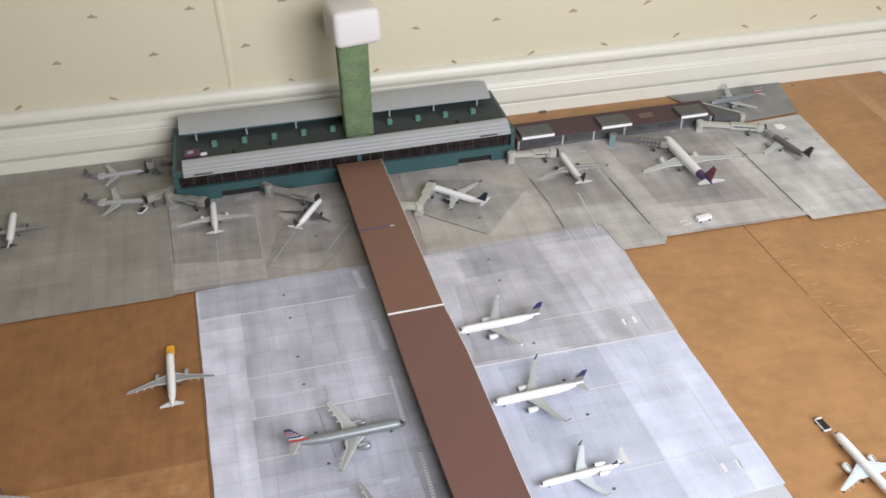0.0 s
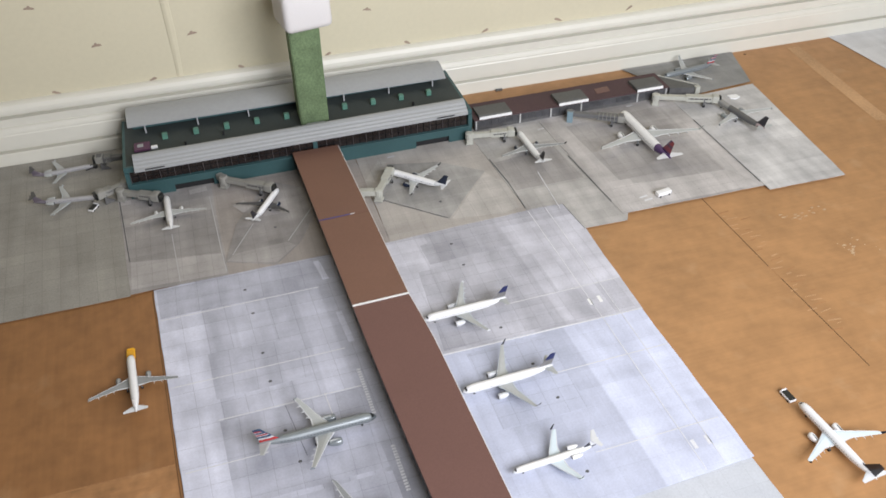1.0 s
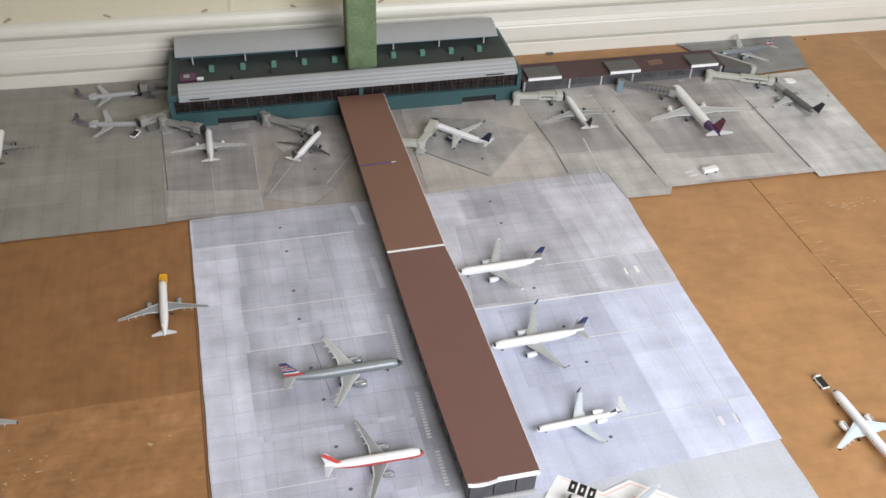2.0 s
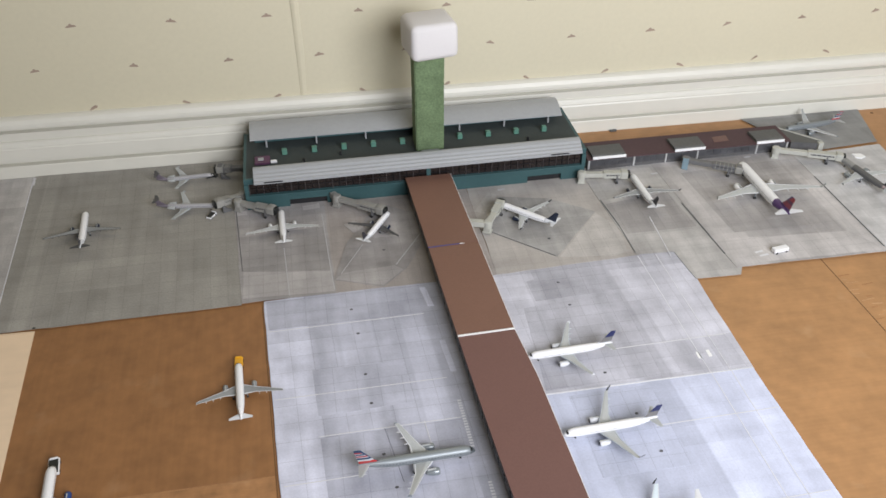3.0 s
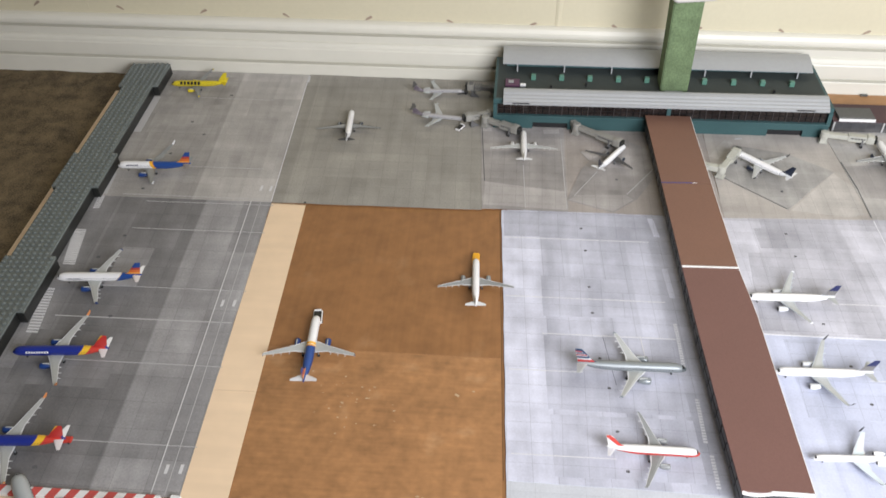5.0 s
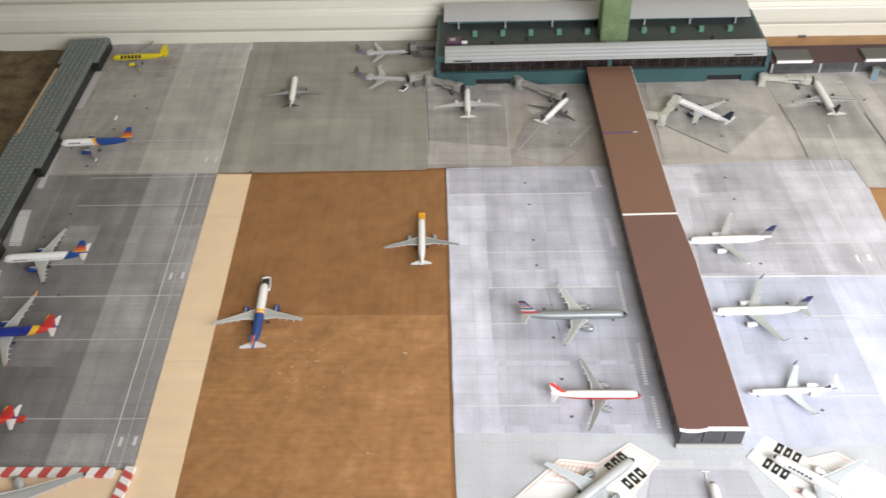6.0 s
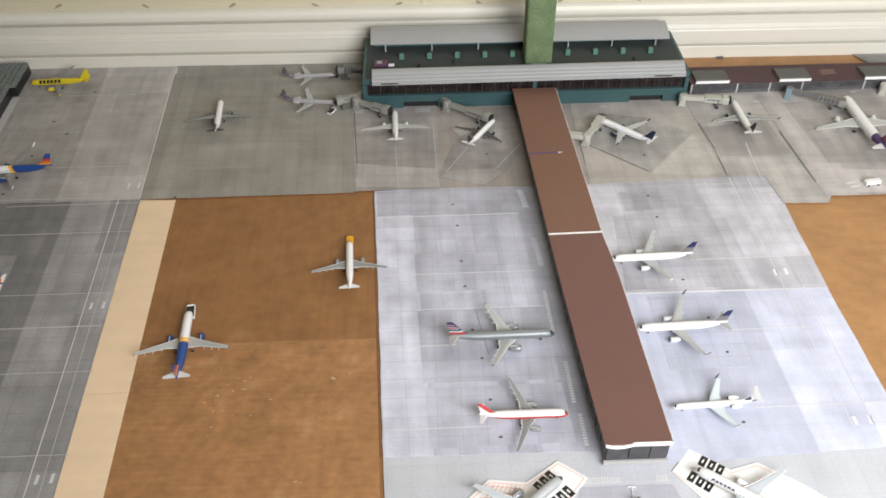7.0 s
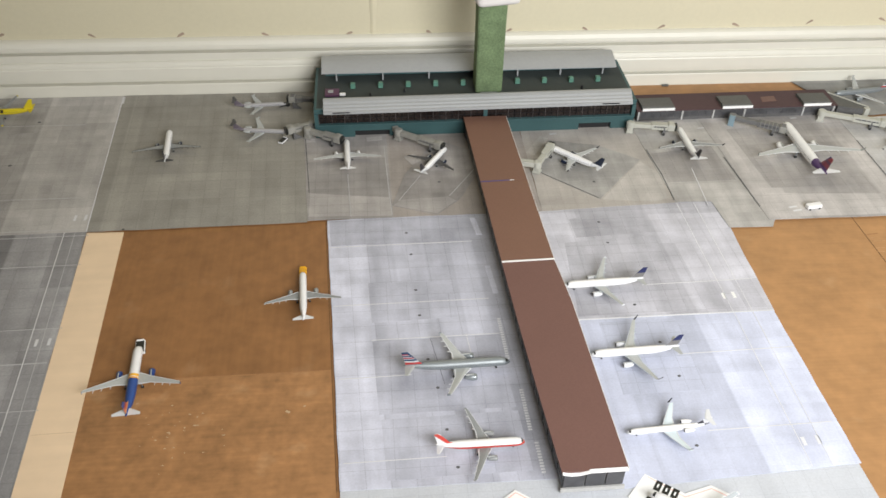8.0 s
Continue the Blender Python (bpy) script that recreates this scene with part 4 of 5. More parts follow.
# ---- jet bridges ----
def jet_bridge(a, b, label, dark=False, teal_post=False, height=0.0110, stub=None, pale=False):
    """From the column at a to the cab at b; stub: where a fixed walkway to the column begins."""
    a, b = Vector(a), Vector(b)
    d = b - a
    L, ang = d.length, math.degrees(math.atan2(d.y, d.x))
    ob = thing("jet_bridge", label, "jet bridge", pose(a.x, a.y, 0.0022, 0, 0, ang), group="jet bridges")
    m1, m2 = (M_JBD, M_JB) if dark else (M_JBP, M_JBP) if pale else (M_JB, M_JB)
    h = height
    if teal_post:
        part("column", box(-0.0045, 0.0045, -0.0075, 0.0005, 0, h + 0.0075, 0.0008), M_POST, ob, "pale blue column")
    else:
        part("column", box(-0.0046, 0.0046, -0.0046, 0.0046, 0, h - 0.002, 0.0006), m2, ob)
        part("column_base", box(-0.0060, 0.0060, -0.0060, 0.0060, 0, 0.0018, 0.0004), m2, ob)
    bm = rings([[(0.0064 * f * math.cos(k * math.tau / 14), 0.0064 * f * math.sin(k * math.tau / 14), z) for k in range(14)] for z, f in ((h - 0.003, 0.9), (h - 0.002, 1.0), (h + 0.0064, 1.0), (h + 0.0076, 0.7))])
    part("rotunda", bm, m1, ob)
    if stub:
        q = Matrix.Rotation(-radians(ang), 2) @ (Vector(stub) - a)
        m = Matrix.Rotation(math.atan2(q.y, q.x), 4, "Z")
        walk_box = box(0.004, q.length, -0.0044, 0.0044, h - 0.0016, h + 0.0062, 0.0005)
        part("fixed_walkway", walk_box, m2, ob, m=m)
        part("walkway_post", box(q.length - 0.008, q.length - 0.003, -0.0035, 0.0035, 0, h - 0.0016, 0.0004), m2, ob, m=m)
    part("inner_tunnel", box(0.005, L * 0.55, -0.0040, 0.0040, h - 0.0012, h + 0.0054, 0.0005), m1, ob)
    part("outer_tunnel", box(L * 0.48, L - 0.009, -0.0050, 0.0050, h - 0.0024, h + 0.0068, 0.0005), m1, ob)
    for i in range(5):
        x = L * 0.50 + (L * 0.50 - 0.012) * (i + 0.5) / 5
        part("tunnel_rib", box(x - 0.0004, x + 0.0004, -0.0054, 0.0054, h - 0.0027, h + 0.0072), m2, ob)
    for s in (-1, 1):
        part("window_strip", box(L * 0.52, L - 0.012, s * 0.0051 - 0.0002, s * 0.0051 + 0.0002, h + 0.0020, h + 0.0040), M_GLASSY, ob)
    part("cab", box(L - 0.010, L + 0.001, -0.0064, 0.0064, h - 0.0030, h + 0.0078, 0.0014), m2, ob)
    part("cab_roof", box(L - 0.0085, L - 0.0015, -0.0048, 0.0048, h + 0.0078, h + 0.0088, 0.0003), m1, ob)
    bm = rings([[(x, y, z) for y, z in ((-w, h - 0.0024), (w, h - 0.0024), (w, h + 0.0062), (w * 0.6, h + 0.0076), (-w * 0.6, h + 0.0076), (-w, h + 0.0062))] for x, w in ((L + 0.001, 0.0050), (L + 0.0018, 0.0058), (L + 0.0026, 0.0050), (L + 0.0034, 0.0057), (L + 0.0042, 0.0048))])
    part("hood", bm, M_BLACK, ob, "black folded hood")
    x = L * 0.78
    frame_part = part("drive_frame", box(x - 0.0022, x + 0.0022, -0.0062, 0.0062, 0.0030, 0.0046, 0.0003), M_JBD, ob)
    for s in (-1, 1):
        part("support_leg", box(x - 0.0012, x + 0.0012, s * 0.0046 - 0.0010, s * 0.0046 + 0.0010, 0.0046, h + 0.0015), M_JBD, ob)
        bm = rings([[(x + 0.0021 * math.cos(k * math.tau / 10), s * 0.0056 + w, 0.0021 + 0.0021 * math.sin(k * math.tau / 10)) for k in range(10)] for w in (-0.0014, 0.0014)])
        part("wheel", bm, M_TYRE, frame_part)
    bm = bmesh.new()
    for k in range(6):
        bm_box(bm, L - 0.0085 - 0.0022 * k, L - 0.0060 - 0.0022 * k, 0.0066, 0.0094, 0.0, h - 0.0012 - 0.0018 * k)
    part("stairs", bm, M_JBD, ob)
    return ob


jet_bridge((-0.033, 0.212), (0.018, 0.183), "grey plastic model jet bridge docked at a white airliner")
jet_bridge((0.107, 0.199), (0.170, 0.155), "grey plastic model jet bridge reaching from the teal terminal", stub=(0.1015, 0.2105))
jet_bridge((0.308, 0.098), (0.337, 0.145), "pale grey model jet bridge beside the brown pier", stub=(0.281, 0.106), pale=True)
jet_bridge((0.474, 0.198), (0.541, 0.187), "pale grey model jet bridge at the terminal corner", pale=True)
jet_bridge((0.645, 0.210), (0.717, 0.168), "dark grey model jet bridge with a pale blue column", dark=True, teal_post=True)
jet_bridge((0.796, 0.214), (0.886, 0.176), "pale grey model jet bridge at the concourse end", pale=True)
jet_bridge((-0.024, 0.305), (-0.066, 0.311), "dark grey model jet bridge by the skirting board", dark=True)
jet_bridge((-0.026, 0.231), (-0.064, 0.214), "grey model jet bridge at the terminal's side")
# ---- studded brick concourse ----
legx = pose(-0.5835, 0.352, 0.0, 0, 0, 2.6)
brick = thing("toy_brick_concourse", "long grey studded plastic plates on black bricks, stepped at the gates", "toy bricks", legx)
P = 0.0083
spans = [(0, 9, 0, 8), (9, 33, 1.1, 7.1), (33, 43, 0, 8), (43, 61, 1.1, 7.1), (61, 73, 0, 8), (73, 91, 1.1, 7.1), (91, 103, 0, 8)]
for r0, r1, c0, c1 in spans:
    x1, x0, y1, y0 = -c0 * P, -c1 * P, -r0 * P, -r1 * P
    part("base_bricks", box(x0 + 0.0004, x1 - 0.0004, y0 + 0.0002, y1 - 0.0002, 0.0005, 0.0164, 0.0004), M_BLACK, brick, "black plastic bricks")
    plate = part("plate", box(x0, x1, y0 + 0.0001, y1 - 0.0001, 0.0165, 0.0197, 0.0003), M_BRICK, brick)
    bm = bmesh.new()
    nc = int(round(c1 - c0))
    for r in range(r0, r1):
        for c in range(nc):
            cx, cy = -(c0 + c + 0.5) * P, -(r + 0.5) * P
            lo = [bm.verts.new((cx + 0.0026 * math.cos(k * math.tau / 8), cy + 0.0026 * math.sin(k * math.tau / 8), 0.0195)) for k in range(8)]
            mid = [bm.verts.new((v.co.x, v.co.y, 0.0215)) for v in lo]
            hi = [bm.verts.new((cx + (v.co.x - cx) * 0.84, cy + (v.co.y - cy) * 0.80, 0.0222)) for v in lo]
            bm.faces.new(hi)
            for k in range(8):
                bm.faces.new((lo[k], lo[(k + 1) % 8], mid[(k + 1) % 8], mid[k]))
                bm.faces.new((mid[k], mid[(k + 1) % 8], hi[(k + 1) % 8], hi[k]))
    tagged(part("studs", bm, M_BRICK, plate), kind="stuff")
sheet("cardboard_strip", [(-0.6625, 0.290), (-0.60, 0.290), (-0.58, -0.95), (-0.6065, -0.95)], 0.0004, M_CREAM, "narrow pale cardboard strip under the plastic bricks", "cardboard", thick=0.0015)


# ---- aircraft ----
RING = 16
PROFILE = [(0.0, 0.03, -0.34), (0.006, 0.24, -0.30), (0.018, 0.46, -0.24), (0.035, 0.66, -0.16), (0.06, 0.85, -0.07), (0.09, 0.96, -0.02), (0.13, 1.0, 0.0), (0.40, 1.0, 0.0), (0.66, 1.0, 0.0),
           (0.74, 0.93, 0.06), (0.82, 0.77, 0.19), (0.89, 0.56, 0.35), (0.95, 0.33, 0.50), (0.985, 0.18, 0.58), (1.0, 0.07, 0.60)]


def at_profile(s):
    for (a, ra, za), (b, rb, zb) in zip(PROFILE, PROFILE[1:]):
        if s <= b:
            u = (s - a) / (b - a)
            return ra + (rb - ra) * u, za + (zb - za) * u
    return PROFILE[-1][1:]


def skin(s, ang, r, zc, off=1.0):
    f, dz = at_profile(s)
    return Vector((0.5 - s, r * f * off * math.cos(ang), zc + r * dz + r * f * off * math.sin(ang)))


def skin_patch(bm, s0, s1, a0, a1, r, zc, off=1.02, ns=2, na=2):
    rows = [[bm.verts.new(skin(s0 + (s1 - s0) * i / ns, radians(a0 + (a1 - a0) * j / na), r, zc, off)) for j in range(na + 1)] for i in range(ns + 1)]
    for i in range(ns):
        for j in range(na):
            bm.faces.new((rows[i][j], rows[i + 1][j], rows[i + 1][j + 1], rows[i][j + 1]))


def aerofoil(stations):
    """A wing skin; stations of (x of leading edge, y, z, chord, thickness)."""
    rows = []
    for x, y, z, c, t in stations:
        rows.append([(x - c * u, y, z + t * v) for u, v in ((0, 0), (0.08, 0.32), (0.3, 0.5), (0.62, 0.32), (1.0, 0.02), (0.62, -0.16), (0.3, -0.3), (0.08, -0.22))])
    return rings(rows)


def fin_skin(stations):
    rows = []
    for x, z, c, t in stations:
        rows.append([(x - c * u, t * v, z) for u, v in ((0, 0), (0.25, 0.5), (0.6, 0.35), (1.0, 0.0), (0.6, -0.35), (0.25, -0.5))])
    return rings(rows)


def airliner(nose, tail, label, body, fin, wing=None, engine=None, tailplane=None, r=0.051, span=0.93, winglet=None, fence=True, edge=None, rear_engines=False,
             titles=None, z0=0.0022, windows=True, name="model_airliner", fin_h=0.165):
    """A die-cast airliner: nose and tail on the plan in metres; body, fin and so on are materials."""
    wing, engine, tailplane = wing or M_WING, engine or M_WHITE, tailplane or M_TAIL
    a, b = Vector(nose), Vector(tail)
    d = a - b
    L, mid = d.length, (a + b) / 2
    ob = thing(name, label, "model aircraft", Matrix.Translation((mid.x, mid.y, z0)) @ pose(0, 0, 0, 0, 0, math.degrees(math.atan2(d.y, d.x))) @ Matrix.Scale(L, 4), group="model aircraft")
    zc = r + 0.040
    secs = [[skin(s, k * math.tau / RING, r, zc) for k in range(RING)] for s, _, _ in PROFILE]
    fus = part("fuselage", rings(secs), body, ob, smooth=True)
    bm = bmesh.new()
    skin_patch(bm, 0.026, 0.046, 38, 88, r, zc)
    skin_patch(bm, 0.026, 0.046, 92, 142, r, zc)
    part("cockpit_window", bm, M_BLACK, fus, "dark cockpit glass")
    if windows:
        for s0, sg in ((14, 1), (166, -1)):
            bm = bmesh.new()
            n = 26
            for i in range(n):
                u = 0.13 + 0.70 * i / n
                skin_patch(bm, u, u + 0.011, s0 - 3 * sg, s0 + 4 * sg, r, zc, 1.015, 1, 1)
            tagged(part("window_row", bm, M_TITLE, fus), kind="stuff")
    if titles:
        mat_t, u0, u1, k, a0, a1 = titles
        for s0, sg in ((a0, 1), (180 - a0, -1)):
            bm = bmesh.new()
            for i in range(k):
                u = u0 + (u1 - u0) * i / k
                skin_patch(bm, u, u + (u1 - u0) / k * 0.72, s0, s0 + (a1 - a0) * sg, r, zc, 1.02, 1, 3)
            part("lettering", bm, mat_t, fus)
    half = span / 2
    for s in (-1, 1):
        zr = zc - r * 0.62
        if rear_engines:
            st = [(0.09, 0.0, zr, 0.17, 0.026), (0.055, s * r, zr, 0.155, 0.022), (0.0, s * half * 0.4, zr + 0.014, 0.10, 0.014), (-0.135, s * half, zr + 0.04, 0.045, 0.006)]
        else:
            st = [(0.15, 0.0, zr, 0.21, 0.03), (0.125, s * r, zr, 0.160, 0.028), (0.050, s * half * 0.37, zr + 0.016, 0.088, 0.018), (-0.092, s * half * 0.98, zr + 0.052, 0.035, 0.006), (-0.102, s * half, zr + 0.053, 0.026, 0.005)]
        w = part("wing", aerofoil(st), wing, ob)
        part("leading_edge", aerofoil([(x + 0.003, y, z, c * 0.13, t * 0.8) for x, y, z, c, t in st[1:]]), edge or M_TAIL, w)
        part("trailing_edge", aerofoil([(x - c * 0.90, y, z + t * 0.10, c * 0.115, t * 0.30) for x, y, z, c, t in st[1:]]), edge or M_TAIL, w)
        for u in (0.45, 0.62, 0.78):
            if not rear_engines:
                y = s * half * u
                v = (u - 0.37) / 0.61
                xt = 0.05 - 0.142 * v - 0.088 + 0.053 * v + 0.008
                part("flap_fairing", rings([[(xt + dx, y + 0.004 * math.cos(k * math.tau / 6) * f, zr + 0.016 + 0.036 * v - 0.006 + 0.005 * math.sin(k * math.tau / 6) * f) for k in range(6)] for dx, f in ((0.05, 0.3), (0.02, 1.1), (-0.016, 1.0), (-0.038, 0.3))]), edge or M_TAIL, w)
        if winglet:
            part("winglet", aerofoil([(-0.102, s * half, zr + 0.053, 0.030, 0.005), (-0.125, s * (half + 0.012), zr + 0.080, 0.024, 0.004), (-0.150, s * (half + 0.018), zr + 0.112, 0.013, 0.003)]), winglet, w)
        elif fence:
            part("winglet", fin_skin([(-0.098, zr + 0.040, 0.042, 0.004), (-0.112, zr + 0.066, 0.018, 0.003)]), engine, w).location.y = s * half
        # engine with pylon
        if rear_engines:
            ex, ey, ez, er, el = -0.232, s * (r + 0.026), zc + 0.012, 0.0255, 0.115
        else:
            ex, ey, ez, er, el = 0.118, s * half * 0.34, zr - 0.020, 0.032, 0.105
        nac = [(el * 0.5, 0.80), (el * 0.47, 0.95), (el * 0.3, 1.05), (0.0, 1.02), (-el * 0.3, 0.82), (-el * 0.5, 0.60), (-el * 0.62, 0.32)]
        eng = part("engine", rings([[(ex + dx, ey + er * f * math.cos(k * math.tau / 12), ez + er * f * math.sin(k * math.tau / 12)) for k in range(12)] for dx, f in nac]), engine, ob, smooth=True)
        part("intake", rings([[(ex + dx, ey + er * 0.70 * math.cos(k * math.tau / 12), ez + er * 0.70 * math.sin(k * math.tau / 12)) for k in range(12)] for dx in (el * 0.48, el * 0.512)]), M_BLACK, eng)
        if rear_engines:
            part("pylon", box(ex - 0.04, ex + 0.03, min(s * r * 0.8, ey), max(s * r * 0.8, ey), ez - 0.005, ez + 0.005), M_WHITE, eng)
        else:
            part("pylon", box(ex - 0.05, ex + 0.02, ey - 0.004, ey + 0.004, ez + 0.012, zr + 0.022), M_WING, eng)
        # tailplane
        if rear_engines:
            zt = zc + r + fin_h * 0.93
            tp = [(-0.415, 0.0, zt, 0.085, 0.01), (-0.475, s * 0.115, zt + 0.002, 0.042, 0.005)]
        else:
            zt = zc + r * 0.58
            tp = [(-0.380, 0.0, zt, 0.100, 0.014), (-0.392, s * 0.02, zt, 0.095, 0.013), (-0.464, s * 0.138, zt + 0.012, 0.032, 0.005)]
        part("tailplane", aerofoil(tp), tailplane, ob)
        # main gear
        gy, gx = s * (0.062 if rear_engines else 0.085), (-0.05 if rear_engines else -0.035)
        gear = part("main_gear_leg", box(gx - 0.005, gx + 0.005, gy - 0.004, gy + 0.004, 0.012, zr + 0.006), M_SILVER, ob)
        part("wheel", rings([[(gx + 0.013 * math.cos(k * math.tau / 10), gy + w2, 0.013 + 0.013 * math.sin(k * math.tau / 10)) for k in range(10)] for w2 in (-0.011, 0.011)]), M_TYRE, gear)
    zf = zc + r * 0.55
    part("tail_fin", fin_skin([(-0.275, zf + 0.2 * r, 0.205, 0.012), (-0.347, zc + r + 0.012, 0.136, 0.013), (-0.458, zc + r + fin_h * 0.95, 0.060, 0.006)]), fin, ob)
    gear = part("nose_gear_leg", box(0.366, 0.376, -0.004, 0.004, 0.008, zc - r * 0.8), M_SILVER, ob)
    part("wheel", rings([[(0.371 + 0.009 * math.cos(k * math.tau / 10), w2, 0.009 + 0.009 * math.sin(k * math.tau / 10)) for k in range(10)] for w2 in (-0.009, 0.009)]), M_TYRE, gear)
    return ob


GOLD = (0.85, 0.45, 0.04)
L_SUNA = livery("paint_sun_a", [(0, WHITE), (0.525, GOLD), (0.56, (0.75, 0.3, 0.05)), (0.575, (0.017, 0.062, 0.24))], slant=-0.6)
L_SUNB = livery("paint_sun_b", [(0, WHITE), (0.62, (0.6, 0.5, 0.4)), (0.632, (0.017, 0.062, 0.24))], slant=1.0)
L_SUNC = livery("paint_sun_c", [(0, WHITE), (0.40, GOLD), (0.435, WHITE), (0.445, (0.8, 0.35, 0.03)), (0.462, (0.017, 0.062, 0.24))], slant=0.3)
L_SUNF = livery("paint_sun_fin", [(0, (0.017, 0.062, 0.24)), (0.44, (0.7, 0.30, 0.05)), (0.53, (0.6, 0.14, 0.03)), (0.65, (0.38, 0.055, 0.04)), (0.76, (0.017, 0.062, 0.24))], axis="Z", front=(-0.165, 1.0, (0.017, 0.062, 0.24)))
L_HEART = livery("paint_heart", [(0, (0.016, 0.03, 0.23)), (0.60, (0.8, 0.48, 0.04)), (0.675, RED), (0.835, (0.016, 0.03, 0.23))], slant=1.0)
L_HEARTF = livery("paint_heart_fin", [(0, (0.75, 0.38, 0.04)), (0.678, (0.5, 0.035, 0.03)), (0.815, (0.016, 0.03, 0.23))], slant=1.0)
L_YEL = livery("paint_yellow", [(0, YELLOW)])
L_YELF = livery("paint_yellow_fin", [(0, YELLOW), (0.90, (0.02, 0.02, 0.02)), (0.955, YELLOW)], slant=-0.75)
L_SILV = livery("paint_silver", [(0, (0.16, 0.18, 0.19)), (0.05, SILVER)], rough=0.42, metal=0.35)
L_SILVL = livery("paint_light_silver", [(0, (0.2, 0.21, 0.22)), (0.03, (0.46, 0.48, 0.49))], rough=0.4, metal=0.2)
L_STRF = livery("paint_stripe_fin", [(0, (0.40, 0.035, 0.035)), (0.50, (0.48, 0.49, 0.50)), (0.565, (0.014, 0.042, 0.095)), (0.64, (0.48, 0.49, 0.50)), (0.665, (0.30, 0.03, 0.04)), (0.72, (0.48, 0.49, 0.50)), (0.745, (0.014, 0.042, 0.095)), (0.80, (0.48, 0.49, 0.50)), (0.82, (0.30, 0.03, 0.04)), (0.87, (0.014, 0.042, 0.095))], axis="Z", front=(-0.20, 1.0, (0.014, 0.042, 0.095)))
L_REDL = livery("paint_red_cheat", [(0, PALE), (0.20, RED), (0.350, WHITE)], axis="Z", front=(0.476, 0.0, (0.56, 0.075, 0.04)))
L_REDF = livery("paint_red_fin", [(0, WHITE), (0.665, RED), (0.735, WHITE)], slant=1.0)
L_GLOBE = livery("paint_globe", [(0, (0.30, 0.32, 0.34)), (0.20, WHITE)], axis="Z")
L_GLOBEF = livery("paint_globe_fin", [(0, (0.45, 0.46, 0.47)), (0.47, (0.17, 0.165, 0.16)), (0.70, (0.014, 0.02, 0.085))], axis="Z", slant=0.0)
L_WHITE = livery("paint_white", [(0, WHITE)])
L_WHITEN = livery("paint_white_nose", [(0, (0.05, 0.05, 0.06)), (0.02, WHITE), (0.80, PALE)])
L_NAVYF = livery("paint_navy_fin", [(0, NAVY)])
L_DARKF = livery("paint_dark_fin", [(0, (0.022, 0.020, 0.026))])
L_GREYR = livery("paint_regional_grey", [(0, (0.36, 0.355, 0.36)), (0.80, (0.17, 0.15, 0.17))])
L_GREYF = livery("paint_regional_fin", [(0, (0.12, 0.10, 0.12))])
L_ISLE = livery("paint_isle", [(0, WHITE), (0.78, (0.07, 0.03, 0.12))], slant=-0.2)
L_ISLEF = livery("paint_isle_fin", [(0, (0.07, 0.03, 0.12)), (0.52, (0.20, 0.025, 0.05)), (0.70, (0.10, 0.03, 0.07)), (0.82, (0.27, 0.03, 0.04))], axis="Z", front=(-0.19, 1.0, (0.06, 0.03, 0.12)))
L_SWOOSH = livery("paint_swoosh_fin", [(0, WHITE), (0.89, (0.04, 0.04, 0.05)), (0.965, WHITE)], slant=-0.35)
L_CRJ = livery("paint_crj", [(0, (0.5, 0.52, 0.54)), (0.018, WHITE), (0.93, (0.1, 0.1, 0.12))])

airliner((-0.5665, 0.3015), (-0.4705, 0.3055), "yellow model airliner with dark lettering by the brick concourse", L_YEL, L_YELF, wing=M_WINGM, engine=M_YELLOW, tailplane=M_YELLOW, titles=(M_BLACK, 0.17, 0.54, 6, 0, 66), span=0.95, edge=M_WINGM)
airliner((-0.5655, 0.06), (-0.4555, 0.065), "white and blue model airliner with an orange band by the bricks", L_SUNA, L_SUNF, wing=M_WINGM, engine=M_BLUE, tailplane=M_WINGM, titles=(M_TITLE, 0.14, 0.30, 7, 14, 34), span=0.92, edge=M_WINGM, winglet=M_WHITE)
airliner((-0.5490, -0.1837), (-0.4400, -0.1759), "white model airliner with a blue and orange tail", L_SUNB, L_SUNF, engine=M_BLUE, tailplane=M_WHITE, titles=(M_TITLE, 0.15, 0.31, 8, 4, 18), span=0.90)
airliner((-0.5445, -0.3087), (-0.4325, -0.2996), "blue model airliner with a red and yellow tail", L_HEART, L_HEARTF, engine=M_BLUE, tailplane=M_WHITE, titles=(M_WHITE, 0.16, 0.40, 9, 12, 34), span=0.95, winglet=M_AMBER)
airliner((-0.5405, -0.4330), (-0.4285, -0.4244), "blue model airliner, red and yellow tail, beside a red tug", L_HEART, L_HEARTF, engine=M_BLUE, tailplane=M_WHITE, titles=(M_WHITE, 0.16, 0.40, 9, 12, 34), span=0.95, winglet=M_AMBER)
airliner((-0.0285, -0.108), (-0.0238, -0.198), "plain white model airliner with grey wings on brown cardboard", L_WHITE, L_WHITE, wing=M_WINGM, span=1.03, engine=M_WINGM, z0=-0.001)
airliner((-0.2100, -0.224), (-0.2035, -0.330), "white and blue model airliner with blue engines on brown cardboard", L_SUNC, L_SUNF, engine=M_BLUE, span=0.98, fence=True, z0=-0.001)
airliner((0.212, -0.281), (0.091, -0.283), "silver model airliner with a red, white and blue striped tail", L_SILV, L_STRF, engine=M_SILVER, tailplane=M_WING, span=0.76, r=0.044)
airliner((0.2115, -0.391), (0.1185, -0.391), "white model airliner with a red stripe along the body", L_REDL, L_REDF, engine=M_WINGM, span=0.97, r=0.052, wing=M_WINGM)
